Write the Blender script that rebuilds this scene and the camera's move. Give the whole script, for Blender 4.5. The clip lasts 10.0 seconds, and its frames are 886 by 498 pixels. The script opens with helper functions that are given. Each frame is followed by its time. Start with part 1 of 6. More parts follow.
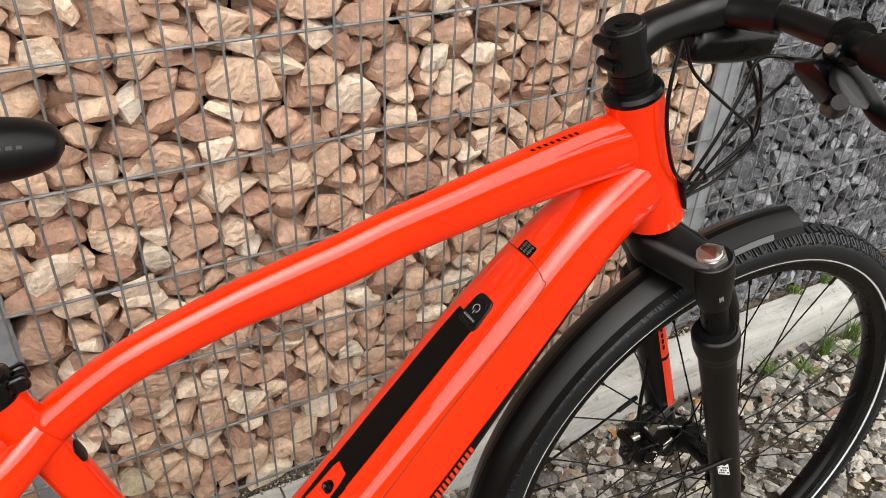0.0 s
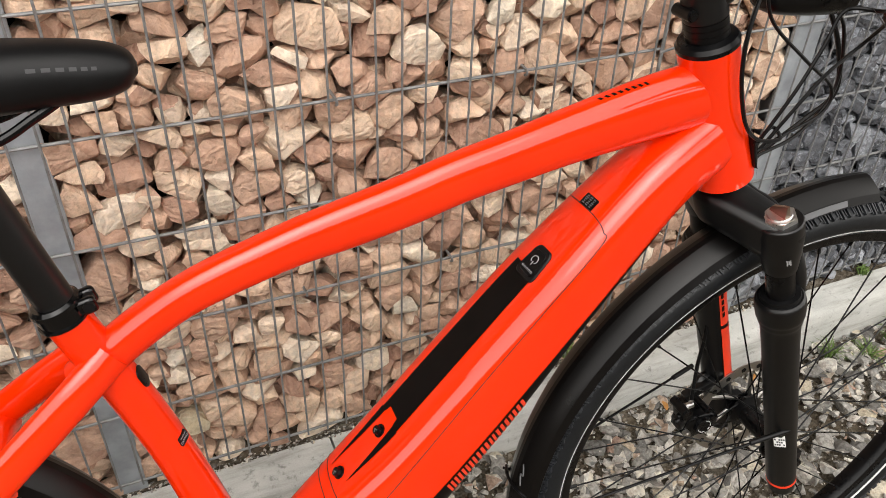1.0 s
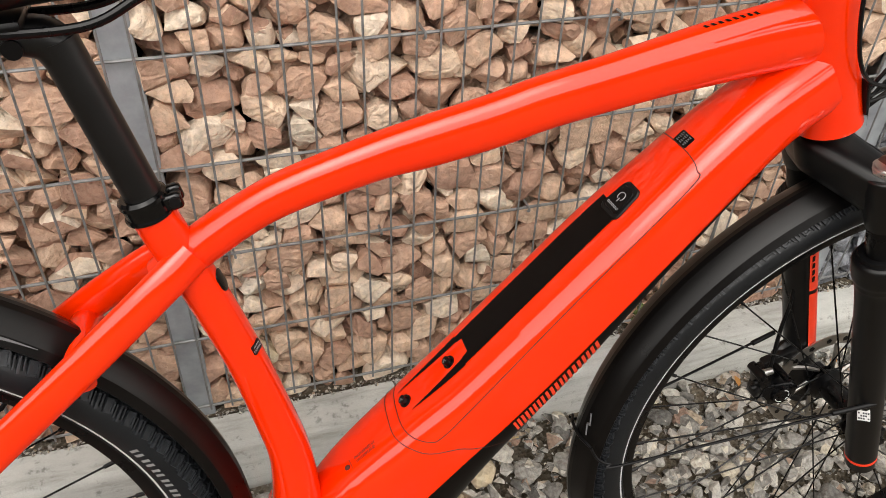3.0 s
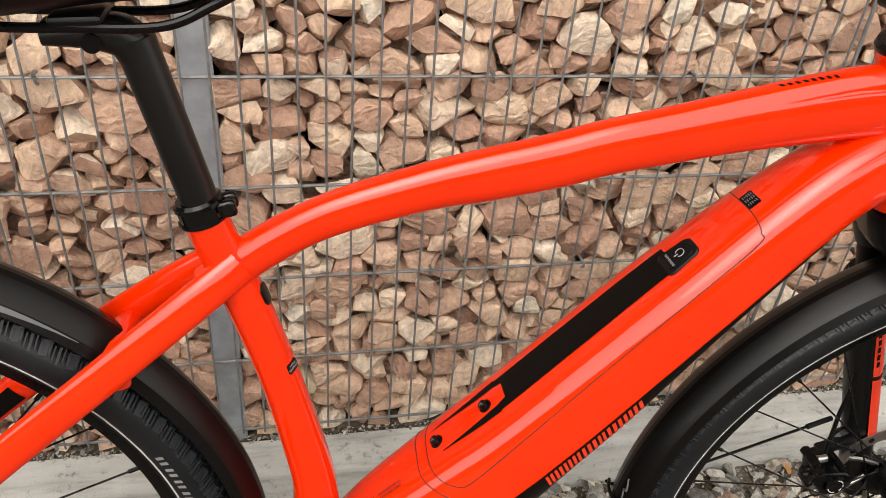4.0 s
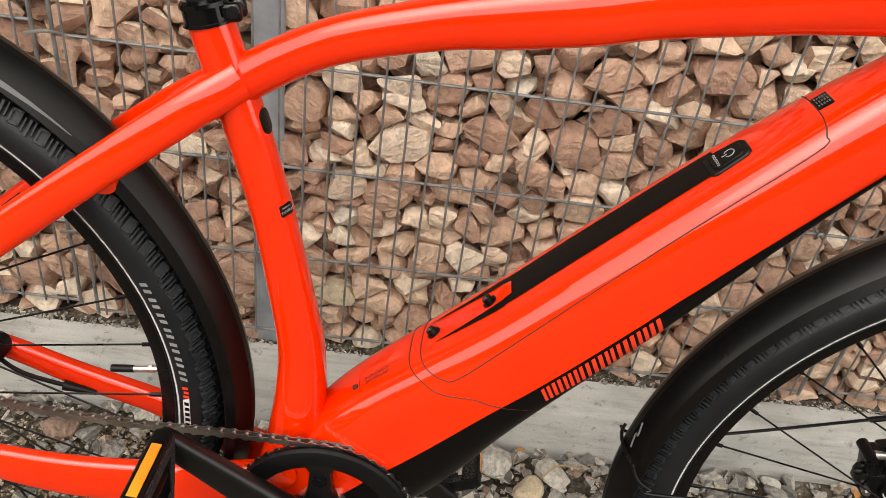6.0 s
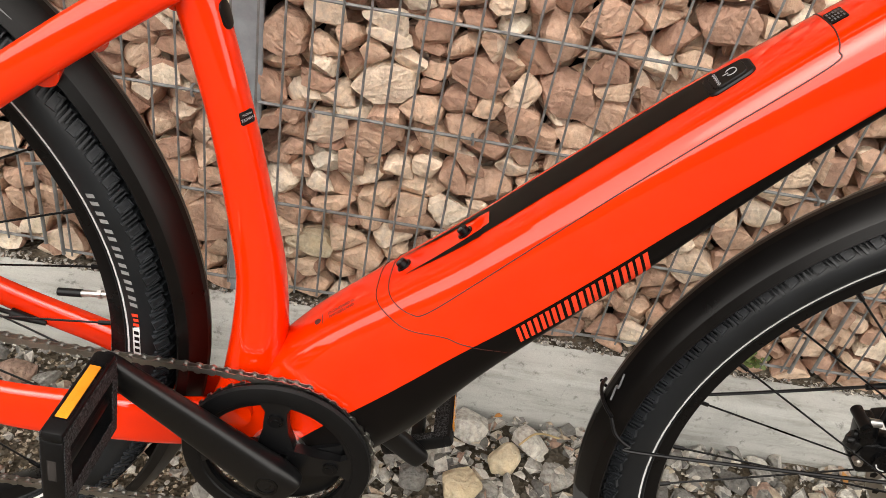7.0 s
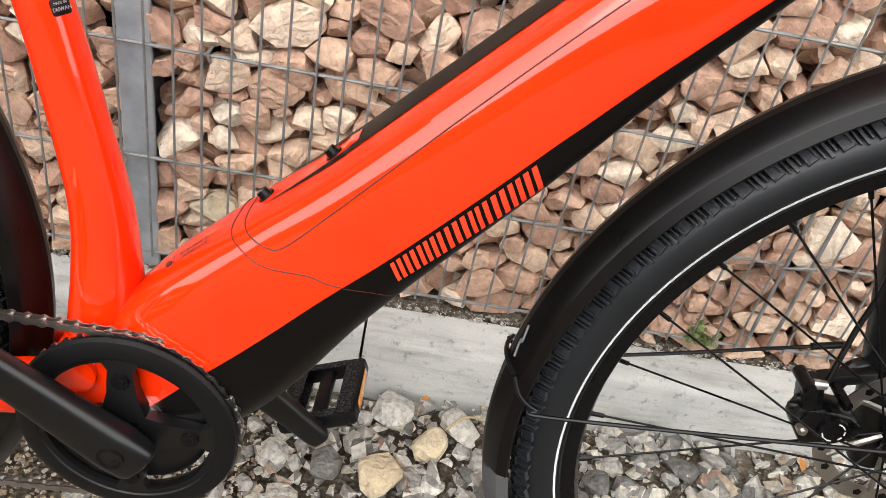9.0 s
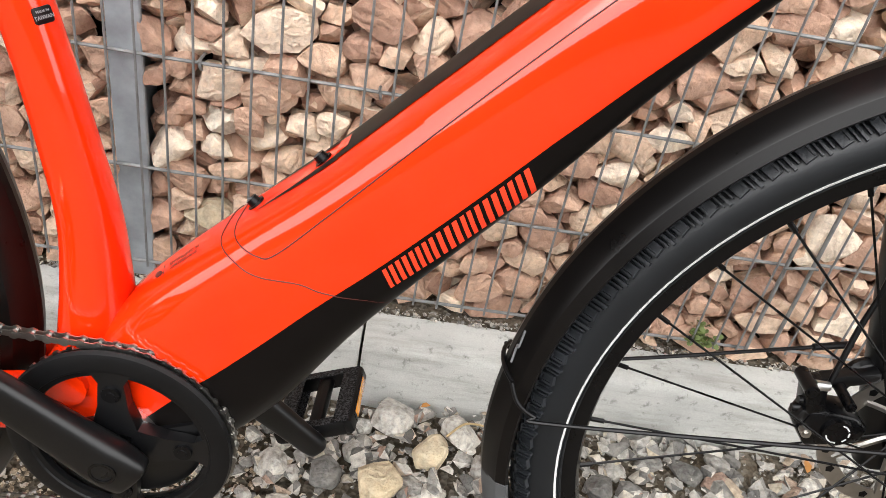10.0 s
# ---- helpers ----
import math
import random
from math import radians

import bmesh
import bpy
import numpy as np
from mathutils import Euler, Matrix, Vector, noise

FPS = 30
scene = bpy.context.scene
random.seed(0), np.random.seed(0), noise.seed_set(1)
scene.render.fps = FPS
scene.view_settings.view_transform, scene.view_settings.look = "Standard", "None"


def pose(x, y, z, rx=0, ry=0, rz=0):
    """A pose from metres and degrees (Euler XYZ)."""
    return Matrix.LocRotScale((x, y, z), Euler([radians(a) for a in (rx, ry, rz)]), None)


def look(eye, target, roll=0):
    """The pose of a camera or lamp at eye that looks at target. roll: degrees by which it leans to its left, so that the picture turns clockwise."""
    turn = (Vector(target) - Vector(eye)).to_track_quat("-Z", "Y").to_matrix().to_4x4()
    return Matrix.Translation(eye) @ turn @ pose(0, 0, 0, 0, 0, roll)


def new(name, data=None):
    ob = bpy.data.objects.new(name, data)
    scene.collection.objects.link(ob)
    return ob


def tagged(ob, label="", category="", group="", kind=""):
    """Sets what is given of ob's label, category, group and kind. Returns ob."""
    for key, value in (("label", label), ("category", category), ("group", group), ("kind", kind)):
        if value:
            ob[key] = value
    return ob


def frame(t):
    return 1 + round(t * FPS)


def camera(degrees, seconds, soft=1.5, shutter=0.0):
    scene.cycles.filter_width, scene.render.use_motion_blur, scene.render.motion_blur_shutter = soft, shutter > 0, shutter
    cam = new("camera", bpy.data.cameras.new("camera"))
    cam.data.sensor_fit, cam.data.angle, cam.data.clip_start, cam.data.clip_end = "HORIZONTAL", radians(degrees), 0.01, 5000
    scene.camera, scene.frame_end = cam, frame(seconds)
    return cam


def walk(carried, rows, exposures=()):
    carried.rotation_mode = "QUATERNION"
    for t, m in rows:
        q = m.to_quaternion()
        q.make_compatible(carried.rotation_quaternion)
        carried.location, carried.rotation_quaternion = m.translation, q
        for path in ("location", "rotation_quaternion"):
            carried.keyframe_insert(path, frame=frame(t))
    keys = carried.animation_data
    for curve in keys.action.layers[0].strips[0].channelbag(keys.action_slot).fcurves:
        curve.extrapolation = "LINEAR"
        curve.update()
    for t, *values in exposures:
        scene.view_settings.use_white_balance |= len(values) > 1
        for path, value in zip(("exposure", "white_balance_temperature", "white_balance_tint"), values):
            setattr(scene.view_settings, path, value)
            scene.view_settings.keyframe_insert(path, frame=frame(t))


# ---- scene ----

# ---------- camera ----------
cam = camera(58.6, 10.0, soft=0.65)
PATH = [
    (0, (0.067, -0.891, 1.223), (0.88, 0.537, 0.082), 2.7),
    (0.5, (0.06, -0.896, 1.21), (0.803, 0.547, 0.041), 2.6),
    (1, (0.058, -0.899, 1.199), (0.734, 0.553, 0.001), 2.4),
    (1.5, (0.057, -0.906, 1.185), (0.692, 0.54, -0.042), 2.6),
    (2, (0.049, -0.91, 1.175), (0.64, 0.533, -0.077), 2.7),
    (3.5, (0.041, -0.911, 1.138), (0.499, 0.603, -0.086), 3.6),
    (4, (0.047, -0.915, 1.128), (0.435, 0.682, -0.012), 5.3),
    (4.5, (0.087, -0.932, 1.122), (0.331, 0.731, 0.039), 6.1),
    (5, (0.119, -0.941, 1.084), (0.27, 0.735, 0.003), 7.3),
    (5.5, (0.144, -0.946, 1.041), (0.241, 0.709, -0.079), 7.9),
    (6.8, (0.173, -0.938, 0.944), (0.278, 0.677, -0.23), 11.0),
    (7, (0.185, -0.934, 0.928), (0.289, 0.684, -0.242), 11.7),
    (7.5, (0.217, -0.925, 0.882), (0.32, 0.695, -0.287), 12.9),
    (8, (0.24, -0.917, 0.859), (0.354, 0.716, -0.29), 13.2),
    (8.5, (0.269, -0.905, 0.838), (0.402, 0.731, -0.304), 13.0),
    (9, (0.287, -0.887, 0.831), (0.425, 0.754, -0.303), 12.2),
    (9.5, (0.293, -0.882, 0.827), (0.428, 0.76, -0.308), 11.6),
    (10, (0.294, -0.879, 0.827), (0.425, 0.77, -0.298), 11.1),
]
walk(cam, [(t, look(eye, target, roll)) for t, eye, target, roll in PATH],
     exposures=[(0, 0.06, 6450, 10), (3.5, 0.0, 6550, 10), (5.5, 0.0, 6700, 10), (7, 0.20, 6600, 10), (7.5, 0.30, 6450, 10), (9, 0.60, 6200, 10), (10, 0.62, 6150, 10)])

# ---------- light ----------
SUN_EL, SUN_AZ = 52, 205
world = bpy.data.worlds.new("sky")
scene.world = world
world.use_nodes = True
wn, wl = world.node_tree.nodes, world.node_tree.links
sky = wn.new("ShaderNodeTexSky")
sky.sky_type, sky.sun_disc = "NISHITA", False
sky.sun_elevation, sky.sun_rotation = radians(SUN_EL), radians(SUN_AZ)
sky.air_density, sky.dust_density, sky.ozone_density = 1.0, 4.0, 1.0
cloud = wn.new("ShaderNodeHueSaturation")          # a veiled, whitish sky
cloud.inputs["Saturation"].default_value = 0.25
wl.new(sky.outputs[0], cloud.inputs["Color"])
veil = wn.new("ShaderNodeMix")                     # high even cloud
veil.data_type = "RGBA"
veil.inputs[0].default_value, veil.inputs[7].default_value = 0.75, (6.3, 5.95, 5.45, 1)
wl.new(cloud.outputs[0], veil.inputs[6])
wl.new(veil.outputs[2], wn["Background"].inputs["Color"])
wn["Background"].inputs["Strength"].default_value = 0.40
sun = new("sun", bpy.data.lights.new("sun", "SUN"))
sun.data.energy, sun.data.angle, sun.data.color = 0.8, radians(45), (1.0, 0.95, 0.88)
az, el = radians(SUN_AZ), radians(SUN_EL)
sun_from = Vector((math.sin(az) * math.cos(el), math.cos(az) * math.cos(el), math.sin(el)))
sun.matrix_world = look(sun_from * 10, (0, 0, 0))


# ---------- material helpers ----------
def nodes_of(name):
    m = bpy.data.materials.new(name)
    m.use_nodes = True
    return m, m.node_tree.nodes, m.node_tree.links, m.node_tree.nodes["Principled BSDF"]


def ramp(n, stops):
    r = n.new("ShaderNodeValToRGB")
    el_ = r.color_ramp.elements
    while len(el_) < len(stops):
        el_.new(0.5)
    for e, (p, c) in zip(el_, stops):
        e.position, e.color = p, (*c, 1)
    return r


def noise_node(n, l, scale, detail=4, rough=0.55, coord="Object"):
    tc = n.new("ShaderNodeTexCoord")
    t = n.new("ShaderNodeTexNoise")
    t.inputs["Scale"].default_value, t.inputs["Detail"].default_value, t.inputs["Roughness"].default_value = scale, detail, rough
    l.new(tc.outputs[coord], t.inputs["Vector"])
    return t


def mix(n, l, kind, fac, a, b):
    m = n.new("ShaderNodeMix")
    m.data_type, m.blend_type = "RGBA", kind
    for sock, v in ((m.inputs[0], fac), (m.inputs[6], a), (m.inputs[7], b)):
        if isinstance(v, (int, float)):
            sock.default_value = v
        elif isinstance(v, tuple):
            sock.default_value = (*v, 1)
        else:
            l.new(v, sock)
    return m.outputs[2]


def bumped(n, l, bsdf, height, strength, distance):
    b = n.new("ShaderNodeBump")
    b.inputs["Strength"].default_value, b.inputs["Distance"].default_value = strength, distance
    l.new(height, b.inputs["Height"])
    l.new(b.outputs[0], bsdf.inputs["Normal"])
    return b


def plain(name, color, rough=0.5, metal=0.0, coat=0.0, grain=0.0, grain_scale=400, vary=0.15, spec=0.5):
    """A surface with slight mottling of its colour and gloss and, if asked, a fine grain."""
    m, n, l, b = nodes_of(name)
    t = noise_node(n, l, 30, 5)
    dark = tuple(c * (1 - vary) for c in color)
    light = tuple(min(1, c * (1 + vary)) for c in color)
    r = ramp(n, [(0.3, dark), (0.7, light)])
    l.new(t.outputs[0], r.inputs[0])
    l.new(r.outputs[0], b.inputs["Base Color"])
    mr = n.new("ShaderNodeMapRange")
    mr.inputs[3].default_value, mr.inputs[4].default_value = max(0.02, rough - 0.06), min(1, rough + 0.08)
    l.new(t.outputs[0], mr.inputs[0])
    l.new(mr.outputs[0], b.inputs["Roughness"])
    b.inputs["Metallic"].default_value = metal
    b.inputs["Specular IOR Level"].default_value = spec
    b.inputs["Coat Weight"].default_value = coat
    b.inputs["Coat Roughness"].default_value = 0.03
    if grain:
        g = noise_node(n, l, grain_scale, 3)
        bumped(n, l, b, g.outputs[0], grain, 0.001)
    return m


def stone_material(name, stops, vein, speck_scale=90, per="object", rough=0.85, fleck=None, mottle=0.16):
    m, n, l, b = nodes_of(name)
    if per == "object":
        src = n.new("ShaderNodeObjectInfo").outputs["Random"]
    else:
        src = n.new("ShaderNodeNewGeometry").outputs["Random Per Island"]
    base = ramp(n, stops)
    l.new(src, base.inputs[0])
    big = noise_node(n, l, 28, 5, 0.6)
    r1 = ramp(n, [(0.30, (0.74, 0.66, 0.61)), (0.47, (1, 1, 1)), (0.66, vein)])
    l.new(big.outputs[0], r1.inputs[0])
    c = mix(n, l, "MULTIPLY", 0.85, base.outputs[0], r1.outputs[0])
    fine = noise_node(n, l, speck_scale * 3, 6, 0.7)
    r2 = ramp(n, [(0.3, (0.80, 0.77, 0.75)), (0.55, (1.08, 1.06, 1.03))])
    l.new(fine.outputs[0], r2.inputs[0])
    c = mix(n, l, "MULTIPLY", 0.6, c, r2.outputs[0])
    mid = noise_node(n, l, speck_scale, 5, 0.65)
    r4 = ramp(n, [(0.32, (1 - mottle,) * 3), (0.52, (1, 1, 1)), (0.68, (1 + 0.45 * mottle,) * 3)])
    l.new(mid.outputs[0], r4.inputs[0])
    c = mix(n, l, "MULTIPLY", 1.0, c, r4.outputs[0])
    # layered bedding, tilted differently in every stone
    tc = n.new("ShaderNodeTexCoord")
    mp = n.new("ShaderNodeVectorRotate")
    mp.rotation_type = "EULER_XYZ"
    cm = n.new("ShaderNodeCombineXYZ")
    for k, f in enumerate((5.0, 9.0, 13.0)):
        mm = n.new("ShaderNodeMath")
        mm.operation = "MULTIPLY"
        mm.inputs[1].default_value = f
        l.new(src, mm.inputs[0])
        l.new(mm.outputs[0], cm.inputs[k])
    l.new(tc.outputs["Object"], mp.inputs["Vector"])
    l.new(cm.outputs[0], mp.inputs["Rotation"])
    wv = n.new("ShaderNodeTexWave")
    wv.inputs["Scale"].default_value, wv.inputs["Distortion"].default_value = 22, 9
    wv.inputs["Detail"].default_value, wv.inputs["Detail Scale"].default_value = 4, 2.5
    l.new(mp.outputs[0], wv.inputs["Vector"])
    r3 = ramp(n, [(0.0, (0.80, 0.74, 0.70)), (0.6, (1.0, 1.0, 1.0))])
    l.new(wv.outputs[0], r3.inputs[0])
    c = mix(n, l, "MULTIPLY", 0.45, c, r3.outputs[0])
    if fleck:
        ft = noise_node(n, l, 60, 7, 0.8)
        fr = ramp(n, [(0.55, (0, 0, 0)), (0.63, (0.85, 0.85, 0.85))])
        l.new(ft.outputs[0], fr.inputs[0])
        c = mix(n, l, "MIX", fr.outputs[0], c, fleck)
    l.new(c, b.inputs["Base Color"])
    b.inputs["Roughness"].default_value = rough
    hsum = mix(n, l, "ADD", 0.5, big.outputs[0], fine.outputs[0])
    hs = mix(n, l, "ADD", 0.35, hsum, wv.outputs[0])
    hs = mix(n, l, "ADD", 0.8, hs, mid.outputs[0])
    bumped(n, l, b, hs, 0.75, 0.005)
    return m


BEIGE = [(0.0, (0.37, 0.225, 0.165)), (0.15, (0.48, 0.310, 0.230)), (0.32, (0.56, 0.375, 0.278)), (0.48, (0.52, 0.355, 0.265)), (0.62, (0.66, 0.475, 0.352)),
         (0.80, (0.72, 0.555, 0.420)), (0.94, (0.80, 0.690, 0.565))]
GREY = [(0.0, (0.066, 0.072, 0.084)), (0.5, (0.135, 0.146, 0.168)), (1.0, (0.27, 0.29, 0.325))]
PEBBLE = [(0.0, (0.12, 0.118, 0.112)), (0.3, (0.24, 0.236, 0.222)), (0.6, (0.42, 0.412, 0.385)), (0.84, (0.58, 0.562, 0.515)),
          (0.955, (0.46, 0.41, 0.31)), (0.99, (0.34, 0.235, 0.185))]
M = {}
M["stone"] = stone_material("beige_stone", BEIGE, (1.22, 1.20, 1.15))
M["stone_joined"] = stone_material("beige_stone_joined", BEIGE, (1.22, 1.20, 1.15), per="island")
M["grey_stone"] = stone_material("grey_stone", GREY, (1.5, 1.5, 1.5), per="island", rough=0.5, fleck=(0.44, 0.46, 0.50), mottle=0.5)
M["gravel"] = stone_material("gravel_stone", PEBBLE, (1.15, 1.13, 1.08), 130, per="island", mottle=0.36)
M["gravel_single"] = stone_material("single_gravel_stone", PEBBLE, (1.15, 1.13, 1.08), 110, mottle=0.36)
M["pale"] = stone_material("pale_cream_stone", [(0.0, (0.66, 0.58, 0.47)), (1.0, (0.80, 0.74, 0.64))], (1.1, 1.08, 1.04))
M["ochre"] = stone_material("ochre_stone", [(0.0, (0.52, 0.43, 0.29)), (1.0, (0.64, 0.57, 0.43))], (1.12, 1.08, 1.0))
M["zinc"] = plain("galvanised_wire", (0.235, 0.238, 0.238), 0.44, 0.5, grain=0.5, grain_scale=600, vary=0.4)
M["zinc_post"] = plain("galvanised_post", (0.33, 0.355, 0.38), 0.5, 0.35, grain=0.2, grain_scale=300, vary=0.2)
# near-black that stands in for shade in gaps and recesses
M["dark"] = plain("shade_dark", (0.02, 0.016, 0.014), 0.95)
M["black"] = plain("matt_black_paint", (0.0024, 0.0024, 0.0028), 0.34, grain=0.04, spec=0.48)
M["satin"] = plain("satin_black_metal", (0.0022, 0.0022, 0.0026), 0.27, grain=0.04, spec=0.26)
M["plastic"] = plain("black_plastic", (0.0026, 0.0026, 0.003), 0.42, grain=0.10, grain_scale=1500, spec=0.28)
M["fender"] = plain("fender_black", (0.0032, 0.0027, 0.0026), 0.29, grain=0.03, grain_scale=1200, spec=0.23)
M["rubber"] = plain("tyre_rubber", (0.0058, 0.0070, 0.0086), 0.44, grain=0.15, grain_scale=900, spec=0.40)
# lighter copy of the rubber: sky light on worn tread blocks, put into the colour
M["lit_rubber"] = plain("lit_tread_rubber", (0.017, 0.019, 0.0225), 0.46, grain=0.2, grain_scale=900, vary=0.3, spec=0.45)
M["gloss"] = plain("glossy_black_metal", (0.002, 0.002, 0.0022), 0.12, spec=0.4)
M["flap"] = plain("flap_rubber", (0.055, 0.056, 0.058), 0.6)
M["cable"] = plain("cable_black", (0.003, 0.003, 0.0034), 0.34, spec=0.24)
M["steel"] = plain("brushed_steel", (0.78, 0.77, 0.75), 0.34, 1.0, grain=0.1)
M["chain"] = plain("chain_steel", (0.42, 0.41, 0.39), 0.30, 1.0, grain=0.2)
M["bronze"] = plain("bronze_anodised_metal", (0.42, 0.33, 0.27), 0.36, 1.0, grain=0.1)
M["stripe"] = plain("reflective_stripe", (0.62, 0.62, 0.62), 0.4, vary=0.06)
M["white"] = plain("white_print", (0.75, 0.75, 0.74), 0.5, vary=0.04)
M["greyprint"] = plain("grey_print", (0.105, 0.107, 0.112), 0.5, vary=0.05)
M["palegrey"] = plain("pale_grey_sign", (0.30, 0.30, 0.31), 0.5, vary=0.05)
M["redprint"] = plain("red_print", (0.78, 0.045, 0.012), 0.4, vary=0.05)
M["amber"] = plain("amber_reflector", (0.80, 0.30, 0.015), 0.22, coat=1.0, grain=0.6, grain_scale=700)
M["blackprint"] = plain("black_print", (0.0042, 0.0034, 0.0032), 0.36, vary=0.05, spec=0.10)
M["brown_seam"] = plain("seam_shadow_gap", (0.06, 0.008, 0.004), 0.6)


def paint_material():
    m, n, l, b = nodes_of("gloss_orange_red_paint")
    t = noise_node(n, l, 9, 3)
    r = ramp(n, [(0.35, (0.80, 0.0235, 0.0002)), (0.65, (0.84, 0.0285, 0.0003))])
    l.new(t.outputs[0], r.inputs[0])
    l.new(r.outputs[0], b.inputs["Base Color"])
    b.inputs["Roughness"].default_value = 0.4
    b.inputs["Specular IOR Level"].default_value = 0.02
    b.inputs["Coat Weight"].default_value, b.inputs["Coat Roughness"].default_value = 1.0, 0.02
    b.inputs["Coat IOR"].default_value = 1.65
    f = noise_node(n, l, 260, 2)
    g = n.new("ShaderNodeBump")
    g.inputs["Strength"].default_value, g.inputs["Distance"].default_value = 0.02, 0.001
    l.new(f.outputs[0], g.inputs["Height"])
    l.new(g.outputs[0], b.inputs["Coat Normal"])
    return m


M["paint"] = paint_material()


def concrete_material():
    m, n, l, b = nodes_of("weathered_concrete")
    big = noise_node(n, l, 7, 6, 0.6)
    r = ramp(n, [(0.3, (0.38, 0.38, 0.358)), (0.7, (0.54, 0.538, 0.505))])
    l.new(big.outputs[0], r.inputs[0])
    pits = noise_node(n, l, 55, 6, 0.72)
    rp = ramp(n, [(0.33, (0.45, 0.45, 0.43)), (0.43, (1, 1, 1))])
    l.new(pits.outputs[0], rp.inputs[0])
    c = mix(n, l, "MULTIPLY", 0.8, r.outputs[0], rp.outputs[0])
    tc = n.new("ShaderNodeTexCoord")                         # streaks and grime drawn out along the stone
    mp = n.new("ShaderNodeMapping")
    mp.inputs["Scale"].default_value = (5, 30, 42)
    l.new(tc.outputs["Object"], mp.inputs["Vector"])
    st = n.new("ShaderNodeTexNoise")
    st.inputs["Scale"].default_value, st.inputs["Detail"].default_value, st.inputs["Roughness"].default_value = 1.0, 8, 0.7
    l.new(mp.outputs[0], st.inputs["Vector"])
    rs = ramp(n, [(0.34, (0.62, 0.61, 0.57)), (0.50, (1, 1, 1)), (0.66, (1.10, 1.10, 1.09))])
    l.new(st.outputs[0], rs.inputs[0])
    c = mix(n, l, "MULTIPLY", 0.75, c, rs.outputs[0])
    fine = noise_node(n, l, 500, 4, 0.7)
    rf = ramp(n, [(0.35, (0.82, 0.82, 0.82)), (0.65, (1.06, 1.06, 1.06))])
    l.new(fine.outputs[0], rf.inputs[0])
    c = mix(n, l, "MULTIPLY", 0.7, c, rf.outputs[0])
    l.new(c, b.inputs["Base Color"])
    b.inputs["Roughness"].default_value = 0.9
    bumped(n, l, b, mix(n, l, "ADD", 0.5, rp.outputs[0], fine.outputs[0]), 0.35, 0.004)
    return m


M["concrete"] = concrete_material()


def soil_material():
    m, n, l, b = nodes_of("sandy_grit")
    v = n.new("ShaderNodeTexVoronoi")
    v.inputs["Scale"].default_value = 140
    tc = n.new("ShaderNodeTexCoord")
    l.new(tc.outputs["Object"], v.inputs["Vector"])
    rv = ramp(n, [(0.0, (0.045, 0.036, 0.025)), (0.4, (0.095, 0.077, 0.054)), (0.8, (0.165, 0.148, 0.122)), (1.0, (0.27, 0.25, 0.215))])
    l.new(v.outputs["Color"], rv.inputs[0])
    big = noise_node(n, l, 6, 5)
    rb = ramp(n, [(0.35, (0.7, 0.62, 0.5)), (0.65, (1.05, 1.03, 1.0))])
    l.new(big.outputs[0], rb.inputs[0])
    l.new(mix(n, l, "MULTIPLY", 0.9, rv.outputs[0], rb.outputs[0]), b.inputs["Base Color"])
    b.inputs["Roughness"].default_value = 0.95
    bumped(n, l, b, v.outputs["Distance"], 0.8, 0.006)
    return m


M["soil"] = soil_material()


# ---------- mesh helpers ----------
def link_mesh(name, bm, material, parent=None, label="", smooth=True, sharp=35):
    me = bpy.data.meshes.new(name)
    bm.normal_update()
    if smooth:
        for f in bm.faces:
            f.smooth = True
        lim = radians(sharp)
        for e in bm.edges:
            if len(e.link_faces) == 2 and e.calc_face_angle(0) > lim:
                e.smooth = False
    bm.to_mesh(me)
    bm.free()
    me.materials.append(material)
    ob = new(name, me)
    if parent is not None:
        ob.parent = parent
    if label:
        ob["label"] = label
    return ob


part = link_mesh


def add_box(bm, size, m=None, bevel=0.0, segs=2):
    g = bmesh.ops.create_cube(bm, size=1.0, matrix=(m or Matrix()) @ Matrix.Diagonal((*size, 1)))
    if bevel:
        es = list({e for v in g["verts"] for e in v.link_edges})
        bmesh.ops.bevel(bm, geom=es, offset=bevel, segments=segs, affect="EDGES", profile=0.5)


def add_cyl(bm, a, b, r1, r2=None, seg=20, caps=True):
    a, b = Vector(a), Vector(b)
    d = b - a
    m = Matrix.Translation((a + b) / 2) @ d.to_track_quat("Z", "Y").to_matrix().to_4x4()
    return bmesh.ops.create_cone(bm, cap_ends=caps, segments=seg, radius1=r1, radius2=r1 if r2 is None else r2, depth=d.length, matrix=m)


def catmull(pts, count):
    p = np.array(pts, float)
    p = np.vstack([2 * p[0] - p[1], p, 2 * p[-1] - p[-2]])
    k = len(p) - 3
    out = []
    for s in np.linspace(0, k, count):
        i = min(int(s), k - 1)
        u = s - i
        a, b, c, d = p[i:i + 4]
        out.append(0.5 * ((2 * b) + (c - a) * u + (2 * a - 5 * b + 4 * c - d) * u * u + (3 * b - a - 3 * c + d) * u ** 3))
    return np.array(out)


